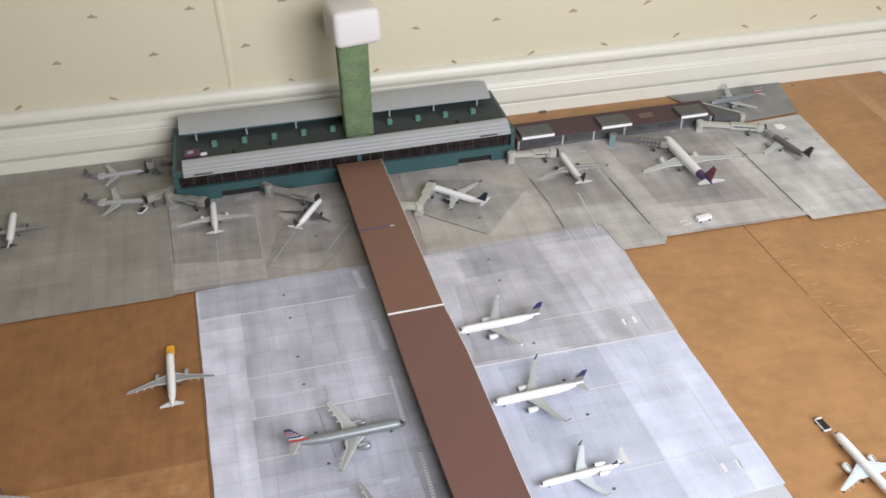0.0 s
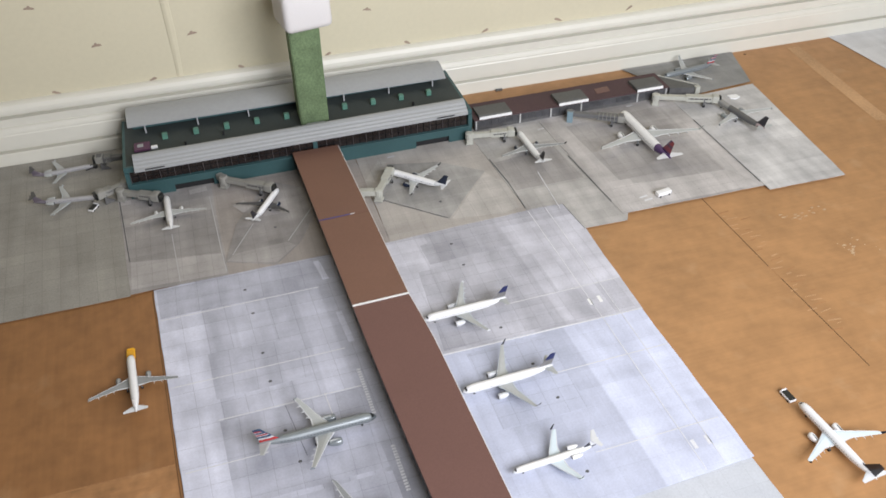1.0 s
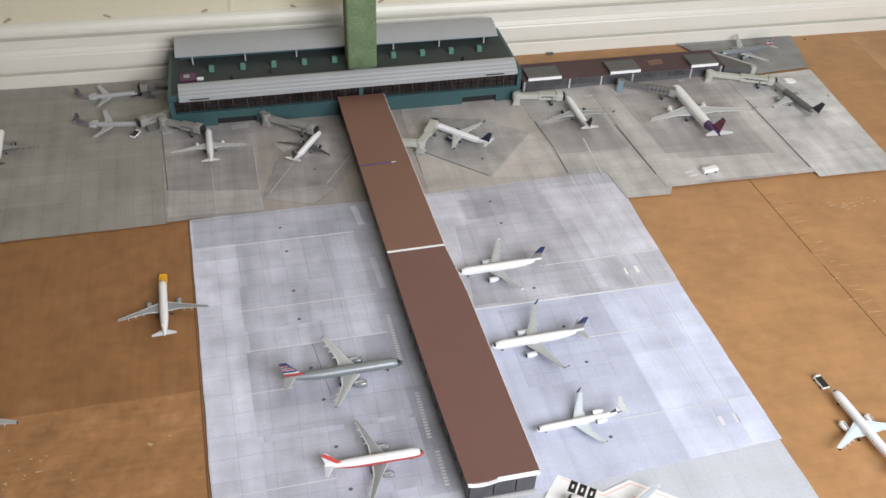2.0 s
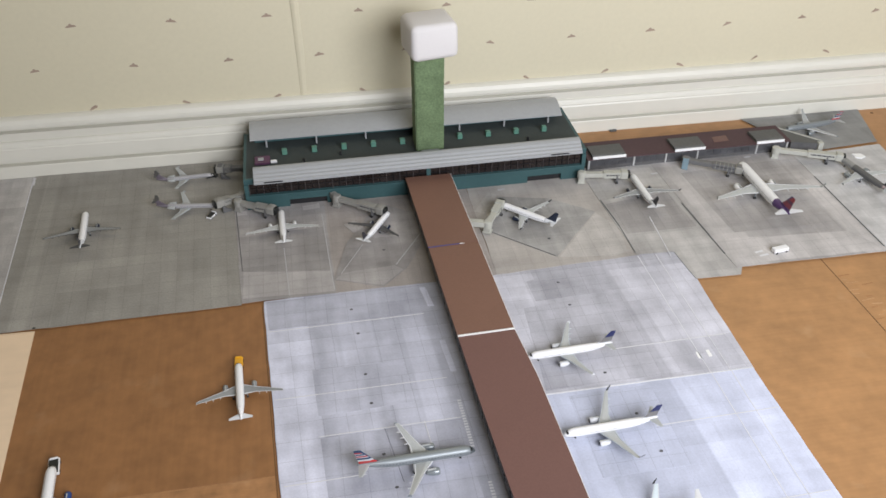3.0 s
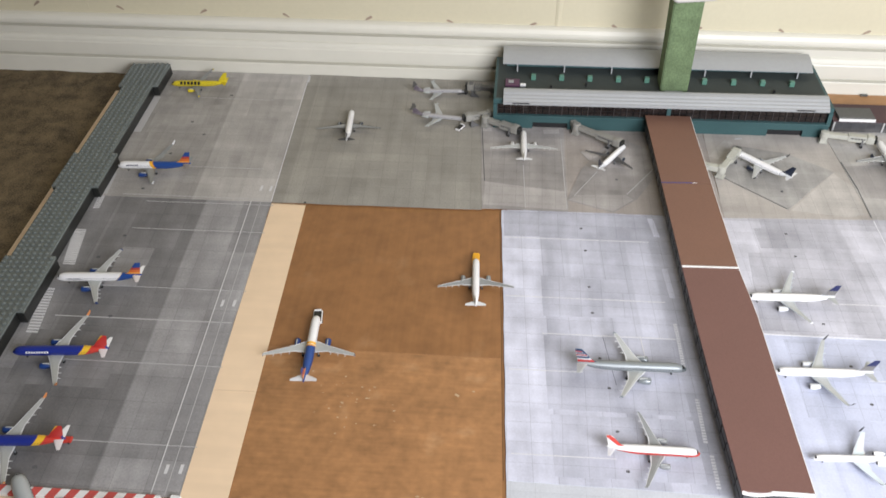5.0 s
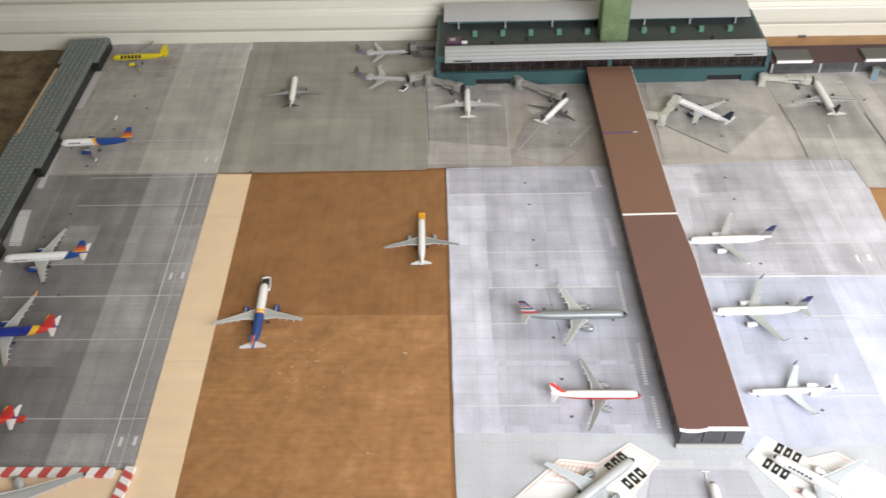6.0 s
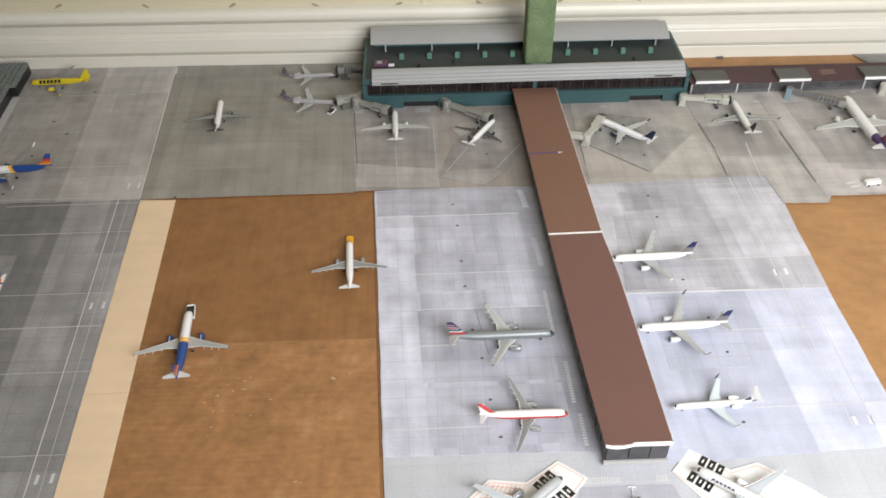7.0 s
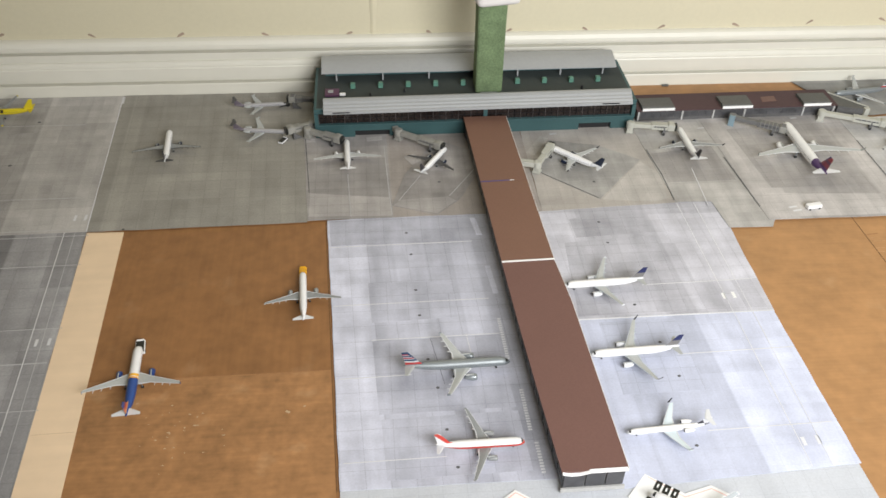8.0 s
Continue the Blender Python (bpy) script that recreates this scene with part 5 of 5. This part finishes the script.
airliner((0.298, -0.160), (0.400, -0.157), "white model airliner with a dark blue tail beside the pier", L_GLOBE, L_GLOBEF, span=0.86, r=0.048, engine=M_TAIL, fence=True, tailplane=M_WING, edge=M_WINGB)
airliner((0.306, -0.277), (0.410, -0.274), "white model airliner with dark blue tail and winglets", L_GLOBE, L_GLOBEF, span=0.90, r=0.047, winglet=M_WINGD, engine=M_TAIL, tailplane=M_WING, edge=M_WINGB)
airliner((0.320, -0.387), (0.410, -0.383), "white model regional jet with rear engines and a black tail band", L_CRJ, L_SWOOSH, wing=M_WINGP, rear_engines=True, span=0.70, r=0.038, winglet=M_BLACK, fin_h=0.10)
airliner((-0.2465, 0.233), (-0.2395, 0.141), "white model airliner with a dark tail standing alone on grey apron", L_WHITEN, L_DARKF, wing=M_WINGM, engine=M_NAVY, tailplane=M_WINGD, span=1.08, r=0.052, edge=M_WINGD)
airliner((-0.072, 0.306), (-0.156, 0.302), "small grey model regional jet near the skirting board", L_GREYR, L_GREYF, wing=M_WING, rear_engines=True, span=0.72, r=0.040, tailplane=M_WINGD, engine=M_WING, fin_h=0.11, edge=M_WINGB)
airliner((-0.062, 0.219), (-0.150, 0.231), "small grey model regional jet with a purplish tail", L_GREYR, L_GREYF, wing=M_WING, rear_engines=True, span=0.78, r=0.040, tailplane=M_WINGD, engine=M_WING, fin_h=0.11, edge=M_WINGB)
airliner((0.0265, 0.190), (0.029, 0.106), "white model airliner at the terminal jet bridge", L_WHITE, L_WHITE, span=1.18, r=0.055)
airliner((0.178, 0.160), (0.134, 0.092), "white model airliner with dark wings parked askew", L_WHITEN, L_DARKF, edge=M_WINGD, wing=M_WINGD, engine=M_NAVY, span=0.95, r=0.052)
airliner((0.337, 0.150), (0.403, 0.085), "white model airliner with a dark blue tail parked askew", L_WHITEN, L_NAVYF, engine=M_NAVY, span=0.88, r=0.052, winglet=M_WINGD)
airliner((0.550, 0.192), (0.553, 0.096), "white model airliner with a navy tail at a gate", L_WHITEN, L_DARKF, wing=M_WINGM, engine=M_NAVY, span=1.04, r=0.053, winglet=M_WINGD)
airliner((0.7215, 0.189), (0.7245, 0.039), "large white model airliner with a purple and red tail", L_ISLE, L_ISLEF, span=1.08, r=0.050, engine=M_WHITE, winglet=M_WING, z0=0.0025)
# silver airliner standing in shade; the shade is painted into body and tail
airliner((0.886, 0.181), (0.904, 0.073), "silver airliner at the end gate, shade painted into body and tail", livery("paint_shaded_silver", [(0, (0.26, 0.26, 0.25)), (0.30, (0.10, 0.10, 0.10)), (0.85, (0.3, 0.24, 0.24))], rough=0.4), L_DARKF, engine=M_SILVER, tailplane=M_WING, span=0.95, r=0.047, z0=0.003)
airliner((0.846, 0.279), (0.950, 0.290), "silver model airliner with a red and blue tail near the wall", L_SILV, L_STRF, engine=M_SILVER, tailplane=M_WING, span=0.90, r=0.047, fin_h=0.13)
airliner((0.6340, -0.3955), (0.6435, -0.5015), "white model airliner with a dark tail on tan cardboard", L_WHITE, L_DARKF, wing=M_WINGP, engine=M_WHITE, span=0.84, r=0.044, z0=-0.001, winglet=M_NAVY)
airliner((0.195, -0.466), (0.104, -0.540), "silver model airliner parked on a white printed card", L_SILVL, L_STRF, engine=M_SILVER, span=0.82, r=0.043, z0=0.0012, wing=M_WINGB)
airliner((0.324, -0.462), (0.4175, -0.5325), "white model airliner with lettering on a white printed card", L_WHITE, L_NAVYF, wing=M_WINGB, engine=M_WHITE, span=0.76, r=0.045, titles=(M_TITLE, 0.16, 0.36, 6, 24, 46), z0=0.0012)
airliner((0.2640, -0.4885), (0.2675, -0.5765), "white model airliner waiting behind a tow bar", L_WHITEN, L_NAVYF, span=0.9, r=0.05, z0=0.0005)
airliner((-0.461, -0.468), (-0.359, -0.592), "large grey model airliner beside the striped barrier", livery("paint_grey", [(0, (0.42, 0.45, 0.46))]), L_NAVYF, wing=M_WING, span=1.02, r=0.05, z0=0.0005, engine=M_WING, winglet=M_BLACK)


# ---- vehicles ----
def tug(x, y, ang, label, mat, z0=0.0005, size=1.0, cab=M_BLACK):
    ob = thing("tow_tractor", label, "model vehicle", pose(x, y, z0, 0, 0, ang) @ Matrix.Scale(size, 4), group="tow tractors")
    part("chassis", box(-0.0115, 0.0115, -0.0060, 0.0060, 0.0014, 0.0050, 0.0008), mat, ob)
    part("bed", box(-0.0102, 0.0088, -0.0050, 0.0050, 0.0050, 0.0060, 0.0003), cab, ob)
    part("cab", box(0.0088, 0.0112, -0.0045, 0.0045, 0.0050, 0.0072, 0.0006), mat, ob)
    for sx in (-0.007, 0.007):
        for sy in (-0.0055, 0.0055):
            part("wheel", rings([[(sx + 0.0018 * math.cos(k * math.tau / 10), sy + w, 0.0018 + 0.0018 * math.sin(k * math.tau / 10)) for k in range(10)] for w in (-0.0009, 0.0009)]), M_TYRE, ob)
    return ob


tug(-0.2105, -0.221, 98, "white low tow tractor with a black deck on brown cardboard", M_WHITE, -0.001, 0.9)
tug(0.6325, -0.3810, 95, "white low tow tractor with a black deck on tan cardboard", M_WHITE, -0.001, 0.72)
tug(-0.0290, -0.1035, 90, "yellow tow tractor at an airliner's nose", material("amber_paint", (0.75, 0.38, 0.02), rough=0.4, coords="object"), -0.001, 0.8, cab=material("amber_deck", (0.7, 0.35, 0.02), rough=0.4, coords="object"))
tug(-0.4370, -0.4165, 5, "bright red tow tractor behind a blue airliner", M_RED, 0.0, 0.6, cab=M_RED)
tug(-0.072, 0.204, 60, "small black and white service truck", M_WHITE, 0.001, 0.68)
tug(-0.075, 0.313, 0, "small black tow tractor at a regional jet", M_BLACK, 0.001, 0.7)
van = thing("service_van", "small white model van at the apron edge", "model vehicle", pose(0.6855, -0.0155, 0.002, 0, 0, 8) @ Matrix.Diagonal((0.9, 0.9, 0.75, 1)))
part("body", box(-0.0125, 0.0125, -0.0048, 0.0048, 0.0016, 0.0095, 0.0016), M_WHITE, van)
part("windscreen", box(0.0105, 0.0128, -0.0040, 0.0040, 0.0056, 0.0086, 0.0004), M_BLACK, van)
for sx in (-0.008, 0.008):
    for sy in (-0.0045, 0.0045):
        part("wheel", rings([[(sx + 0.0018 * math.cos(k * math.tau / 10), sy + w, 0.0018 + 0.0018 * math.sin(k * math.tau / 10)) for k in range(10)] for w in (-0.0009, 0.0009)]), M_TYRE, van)
bar = thing("tow_bar", "thin white tow bar on the apron", "tow bar", pose(0.2615, -0.4785, 0.0003, 0, 0, -3))
part("bar", box(-0.0005, 0.0005, -0.012, 0.004, 0.0, 0.0012), M_WHITE, bar)
part("crossbar", box(-0.004, 0.004, 0.004, 0.0050, 0.0, 0.0012), M_WHITE, bar)


# ---- striped barriers ----
def barrier(a, b, label, pitch):
    a, b = Vector(a), Vector(b)
    d = b - a
    L = d.length
    ob = thing("striped_barrier", label, "barrier", pose(a.x, a.y, 0.0005, 0, 0, math.degrees(math.atan2(d.y, d.x))), group="striped barriers")
    part("bar", box(0, L, -0.0050, 0.0050, 0, 0.0042, 0.0003), M_WHITE, ob)
    n = int(L / pitch)
    w, lean = pitch * 0.5, min(0.004, pitch * 0.3)
    for i in range(n):
        x = 0.004 + i * pitch
        part("red_stripe", prism([(x, -0.00505), (x + w, -0.00505), (x + w + lean, 0.00505), (x + lean, 0.00505)], 0.0008, 0.0044), M_FADED, ob)
    return ob


barrier((-0.545, -0.4805), (-0.314, -0.4805), "red and white striped barrier bar along the apron edge", 0.0190)
barrier((-0.2985, -0.474), (-0.3115, -0.62), "red and white striped barrier bar on the cream board", 0.0135)


# ---- white printed cards ----
def card(pts, label, marks, inks):
    ob = sheet("printed_card", pts, 0.0012, M_PAPER, label, "printed card", thick=0.0010)
    for x, y, ang in marks:
        c, s = math.cos(radians(ang)), math.sin(radians(ang))
        for k in range(3):
            px, py = x + c * 0.0088 * k, y + s * 0.0088 * k
            q = [(-0.0033, -0.0062), (0.0033, -0.0062), (0.0033, 0.0062), (-0.0033, 0.0062)]
            part("black_mark", prism([(px + c * u - s * v, py + s * u + c * v) for u, v in q], 0.0012, 0.0014), M_BLACK, ob)
            q = [(-0.0008, -0.0022), (0.0008, -0.0022), (0.0008, 0.0022), (-0.0008, 0.0022)]
            part("mark_centre", prism([(px + c * u - s * v, py + s * u + c * v) for u, v in q], 0.0014, 0.0016), M_PAPER, ob)
    for a, b in inks:
        line(ob, a, b, 0.0007, M_INK, 0.0012, "orange_line")
    return ob


left_ink = [((0.088, -0.499), (0.125, -0.4640)), ((0.125, -0.4640), (0.161, -0.4685)), ((0.161, -0.4685), (0.194, -0.4455)), ((0.194, -0.4455), (0.2170, -0.4625)), ((0.2170, -0.4625), (0.190, -0.497)), ((0.190, -0.497), (0.192, -0.512))]
left_ink += [((0.130 + 0.0040 * k, -0.4655 - 0.0006 * k), (0.118 + 0.0052 * k, -0.4830 - 0.0006 * k)) for k in range(8)]
left_ink += [((0.124 - 0.005 * k, -0.4680 - 0.0060 * k), (0.156 - 0.004 * k, -0.4725 - 0.0055 * k)) for k in range(4)]
card([(0.060, -0.522), (0.1240, -0.4605), (0.1605, -0.4650), (0.1940, -0.4420), (0.2205, -0.4620), (0.192, -0.498), (0.198, -0.545), (0.15, -0.64), (0.05, -0.60)],
     "white printed card with orange outlines and black marks", [(0.1725, -0.4710, 43), (0.1865, -0.4880, 40)], left_ink)
right_ink = [((0.3610, -0.4630), (0.3905, -0.4555)), ((0.3905, -0.4555), (0.446, -0.497)), ((0.3060, -0.4600), (0.3355, -0.4945)), ((0.338, -0.490), (0.338, -0.512)), ((0.330, -0.4370), (0.3610, -0.4630)), ((0.338, -0.494), (0.352, -0.500))]
right_ink += [((0.339 + 0.0042 * k, -0.490 - 0.0010 * k), (0.352 + 0.0042 * k, -0.512)) for k in range(5)]
right_ink += [((0.339, -0.496 - 0.006 * k), (0.354 + 0.004 * k, -0.497 - 0.006 * k)) for k in range(3)]
right_ink += [((0.3870, -0.4695 - 0.0016 * k), (0.3945, -0.4695 - 0.0016 * k)) for k in range(5)]
card([(0.3045, -0.4585), (0.3280, -0.4335), (0.3620, -0.4590), (0.3910, -0.4515), (0.4290, -0.4790), (0.50, -0.545), (0.42, -0.64), (0.345, -0.58), (0.334, -0.500)],
     "white printed card with orange outlines and dark marks", [(0.3375, -0.4485, -36), (0.3225, -0.4655, -40)], right_ink)


# ---- markings on the sheets ----
def shear(y):
    return -0.055 * y


for y in (-0.008, -0.068, -0.182, -0.306, -0.415):
    line(S_SW, (-0.50 + shear(y) * 0.6, y), (-0.318 + shear(y) * 0.9, y + 0.001), 0.0009, M_FAINT, 0.0)
line(S_SW, (-0.53, -0.238), (-0.312, -0.236), 0.0016, M_FAINT, 0.0)
line(S_SW, (-0.351, 0.0), (-0.326, -0.472), 0.0011, M_LINE, 0.0003)
line(S_SW, (-0.337, 0.0), (-0.312, -0.472), 0.0007, M_FAINT, 0.0)
tone(S_SW, (0.5, 0.5, 0.5), [(-0.5745, -0.088), (-0.5585, -0.088), (-0.5475, -0.138), (-0.5635, -0.138)], 0.9, 0.0, streak=0.1)
line(S_NW, (-0.515, 0.2755), (-0.385, 0.2735), 0.0007, M_FAINT, 0.0005)
line(S_NW, (-0.470, 0.0790), (-0.352, 0.0780), 0.0008, M_FAINT, 0.0005)
line(S_NW, (-0.540, 0.0060), (-0.335, 0.0055), 0.0008, M_FAINT, 0.0005)
for x, y in ((-0.344, 0.031), (-0.330, 0.031)):
    line(S_NW, (x, y - 0.006), (x, y + 0.006), 0.0035, M_LINE, 0.0008, "stop_mark")
for x, y in ((-0.3325, -0.204), (-0.3180, -0.203), (-0.3200, -0.4427), (-0.3053, -0.4416)):
    line(S_SW, (x + 0.0003, y - 0.0055), (x, y + 0.0055), 0.0034, M_LINE, 0.0003, "stop_mark")
line(S_MID, (-0.340, 0.335), (-0.342, 0.356), 0.003, M_LINE, 0.001, "white_tear")
line(S_MID, (-0.3435, 0.357), (-0.3222, 0.0), 0.0014, M_SOFT, 0.001, "white_paper_edge")
disc(S_MID, -0.2740, 0.0012, 0.0020, 0.001, M_BLACK, "dark_spot")
for y0, y1, x in ((0.274, 0.166, -0.584), (0.054, 0.004, -0.5735)):
    line(S_NW, (x, y0), (x + 0.005, y1), 0.012, M_FAINT, 0.0005, "worn_patch")


def hatch(parent, x, y0, y1, width, z, slope=0.05, mat=M_LINE, pitch=0.0045, name="crosswalk_bar"):
    n = int(abs(y1 - y0) / pitch)
    for i in range(n):
        y = y0 + (y1 - y0) * i / n
        xc = x + (y0 - y) * slope
        part(name, prism([(xc, y), (xc + width, y), (xc + width, y + pitch * 0.62), (xc, y + pitch * 0.62)], z, z + 0.0003), mat, parent)


hatch(S_SW, -0.573, -0.002, -0.032, 0.009, 0.0, 0.12, pitch=0.0036)
hatch(S_SW, -0.575, -0.078, -0.150, 0.016, 0.0, 0.20, pitch=0.0036)
hatch(S_SW, -0.565, -0.195, -0.273, 0.0145, 0.0, 0.17, pitch=0.0048)
line(S_SW, (-0.588, -0.083), (-0.560, -0.081), 0.002, M_LINE, 0.0003)
for y, x0, x1 in ((-0.055, 0.006, 0.194), (-0.167, 0.011, 0.203), (-0.2275, 0.056, 0.208), (-0.285, 0.018, 0.10), (-0.398, 0.024, 0.13)):
    line(S_W, (x0, y), (x1, y + 0.001), 0.0010, M_LINE, 0.0005)
line(S_W, (0.168, -0.225), (0.172, -0.275), 0.0008, M_LINE, 0.0008)
line(S_W, (0.125, -0.228), (0.136, -0.30), 0.0005, M_SPOT_SHADE, 0.0005, "print_edge")
hatch(S_W, 0.2080, -0.204, -0.272, 0.0042, 0.0005, 0.03, M_SOFT, pitch=0.0036)
hatch(S_W, 0.2180, -0.316, -0.374, 0.0042, 0.0005, 0.02, M_SOFT, pitch=0.0036)
hatch(S_W, 0.2230, -0.388, -0.428, 0.0042, 0.0005, 0.03, M_SOFT, pitch=0.0036)
for x, y in ((0.107, -0.031), (0.111, -0.076), (0.113, -0.145), (0.115, -0.190), (0.120, -0.262), (0.128, -0.305), (0.133, -0.363), (0.140, -0.411)):
    disc(S_W, x, y, 0.0021, 0.0005)
for x, y in ((0.374, -0.025), (0.376, -0.070), (0.3815, -0.190), (0.402, -0.308), (0.392, -0.403), (0.395, -0.255)):
    disc(S_E1 if y > -0.21 else S_E2, x, y, 0.0021, 0.0005 if y > -0.21 else 0.001)
for x, y in ((-0.515, 0.02), (-0.47, 0.165), (-0.50, 0.20), (-0.46, 0.285), (-0.505, 0.11)):
    disc(S_NW, x, y, 0.0026, 0.0005)
for x, y in ((-0.502, -0.085), (-0.462, -0.235), (-0.490, -0.330), (-0.455, -0.450), (-0.52, -0.13)):
    disc(S_SW, x, y, 0.0028, 0.0)
line(S_E2, (0.289, -0.2115), (0.551, -0.2115), 0.0020, M_SOFT, 0.001, "white_paper_edge")
for y, x0, x1 in ((-0.155, 0.40, 0.545), (-0.275, 0.41, 0.55), (-0.385, 0.41, 0.548)):
    line(S_E1 if y > -0.21 else S_E2, (x0, y), (x1, y + 0.002), 0.0010, M_LINE, 0.0005 if y > -0.21 else 0.001)
for x, y in ((0.498, -0.182), (0.511, -0.181), (0.507, -0.406), (0.523, -0.405)):
    line(S_E1 if y > -0.21 else S_E2, (x, y - 0.0055), (x, y + 0.0055), 0.0042, M_PAPER if y > -0.21 else M_SOFT, 0.0005 if y > -0.21 else 0.001, "stop_mark")
line(S_E1, (0.495, 0.01), (0.500, -0.21), 0.0009, M_SOFT, 0.0005)
line(S_E1, (0.520, 0.01), (0.524, -0.21), 0.0009, M_SOFT, 0.0005)
line(S_E2, (0.500, -0.213), (0.503, -0.437), 0.0009, M_SOFT, 0.001)
line(S_E2, (0.524, -0.213), (0.525, -0.437), 0.0009, M_SOFT, 0.001)
line(S_R1, (0.543, 0.093), (0.538, 0.000), 0.0010, M_SOFT, 0.0017)
# shade at the paper joins, drawn as flat dark lines
line(S_R1, (0.4875, 0.146), (0.4932, 0.080), 0.0018, M_SPOT_SHADE, 0.0017, "paper_edge_shade")
line(S_R1, (0.4932, 0.080), (0.4936, 0.017), 0.0011, M_SPOT_SHADE, 0.0017, "paper_edge_shade")
line(S_R2, (0.6015, 0.118), (0.6112, -0.007), 0.0016, M_SPOT_SHADE, 0.002, "paper_edge_shade")
line(S_R3, (0.8290, 0.150), (0.8305, -0.030), 0.0014, M_SPOT_SHADE, 0.0025, "paper_edge_shade")
line(S_G3, (-0.0385, 0.222), (-0.0268, 0.068), 0.0012, M_SPOT_SHADE, 0.0016, "paper_edge_shade")
line(S_G3, (0.028, 0.11), (0.0325, 0.008), 0.0010, M_FAINT, 0.0018)
line(S_G3, (0.0835, 0.182), (0.0875, 0.050), 0.0010, M_FAINT, 0.0018)
line(S_G3, (0.0875, 0.050), (0.0895, 0.010), 0.0010, M_FAINT, 0.0018)
line(S_G4R, (0.134, 0.099), (0.100, 0.040), 0.0010, M_FAINT, 0.0019)
line(S_G4R, (0.217, 0.113), (0.173, 0.047), 0.0010, M_FAINT, 0.0019)
line(S_G5R, (0.309, 0.100), (0.386, 0.029), 0.0010, M_SPOT_SHADE, 0.0017, "paper_edge_shade")
disc(S_G4R, 0.161, 0.082, 0.0022, 0.0016)
disc(S_G5R, 0.388, 0.068, 0.0022, 0.0016)
for a, b in (((0.652, -0.012), (0.664, -0.010)), ((0.655, -0.020), (0.668, -0.018))):
    line(S_R2, a, b, 0.0035, M_LINE, 0.002, "stop_mark")
for sh, x, y, z in ((S_R1, 0.550, 0.2185, 0.0015), (S_R1, 0.587, 0.2015, 0.0015), (S_R2, 0.749, 0.2215, 0.002), (S_G5, 0.346, 0.2000, 0.001)):
    line(sh, (x, y), (x + 0.011, y + 0.0015), 0.0035, M_FAINT, z, "worn_patch")
for i in range(14):
    x = 0.214 + 0.0028 * i
    part("crosswalk_bar", prism([(x, -0.4685), (x + 0.0017, -0.4685), (x + 0.0017, -0.4615), (x, -0.4615)], 0.0, 0.0003), M_LINE, S_S)
for i in range(4):
    x = 0.288 + 0.0028 * i
    part("crosswalk_bar", prism([(x, -0.4685), (x + 0.0017, -0.4685), (x + 0.0017, -0.4615), (x, -0.4615)], 0.0, 0.0003), M_LINE, S_S)
sheet("white_paper_scrap", [(0.919, 0.199), (0.934, 0.197), (0.936, 0.188), (0.927, 0.184), (0.920, 0.189)], 0.0045, M_PAPER, "small crumpled scrap of white paper by a gate", "paper scrap", thick=0.002)
debris = thing("floor_debris", "dark crumb lying on the skirting edge", "debris", pose(0.575, 0.343, 0.0))
part("crumb", box(-0.006, 0.006, -0.002, 0.0015, -0.001, 0.0022, 0.0008), M_MONITOR, debris)
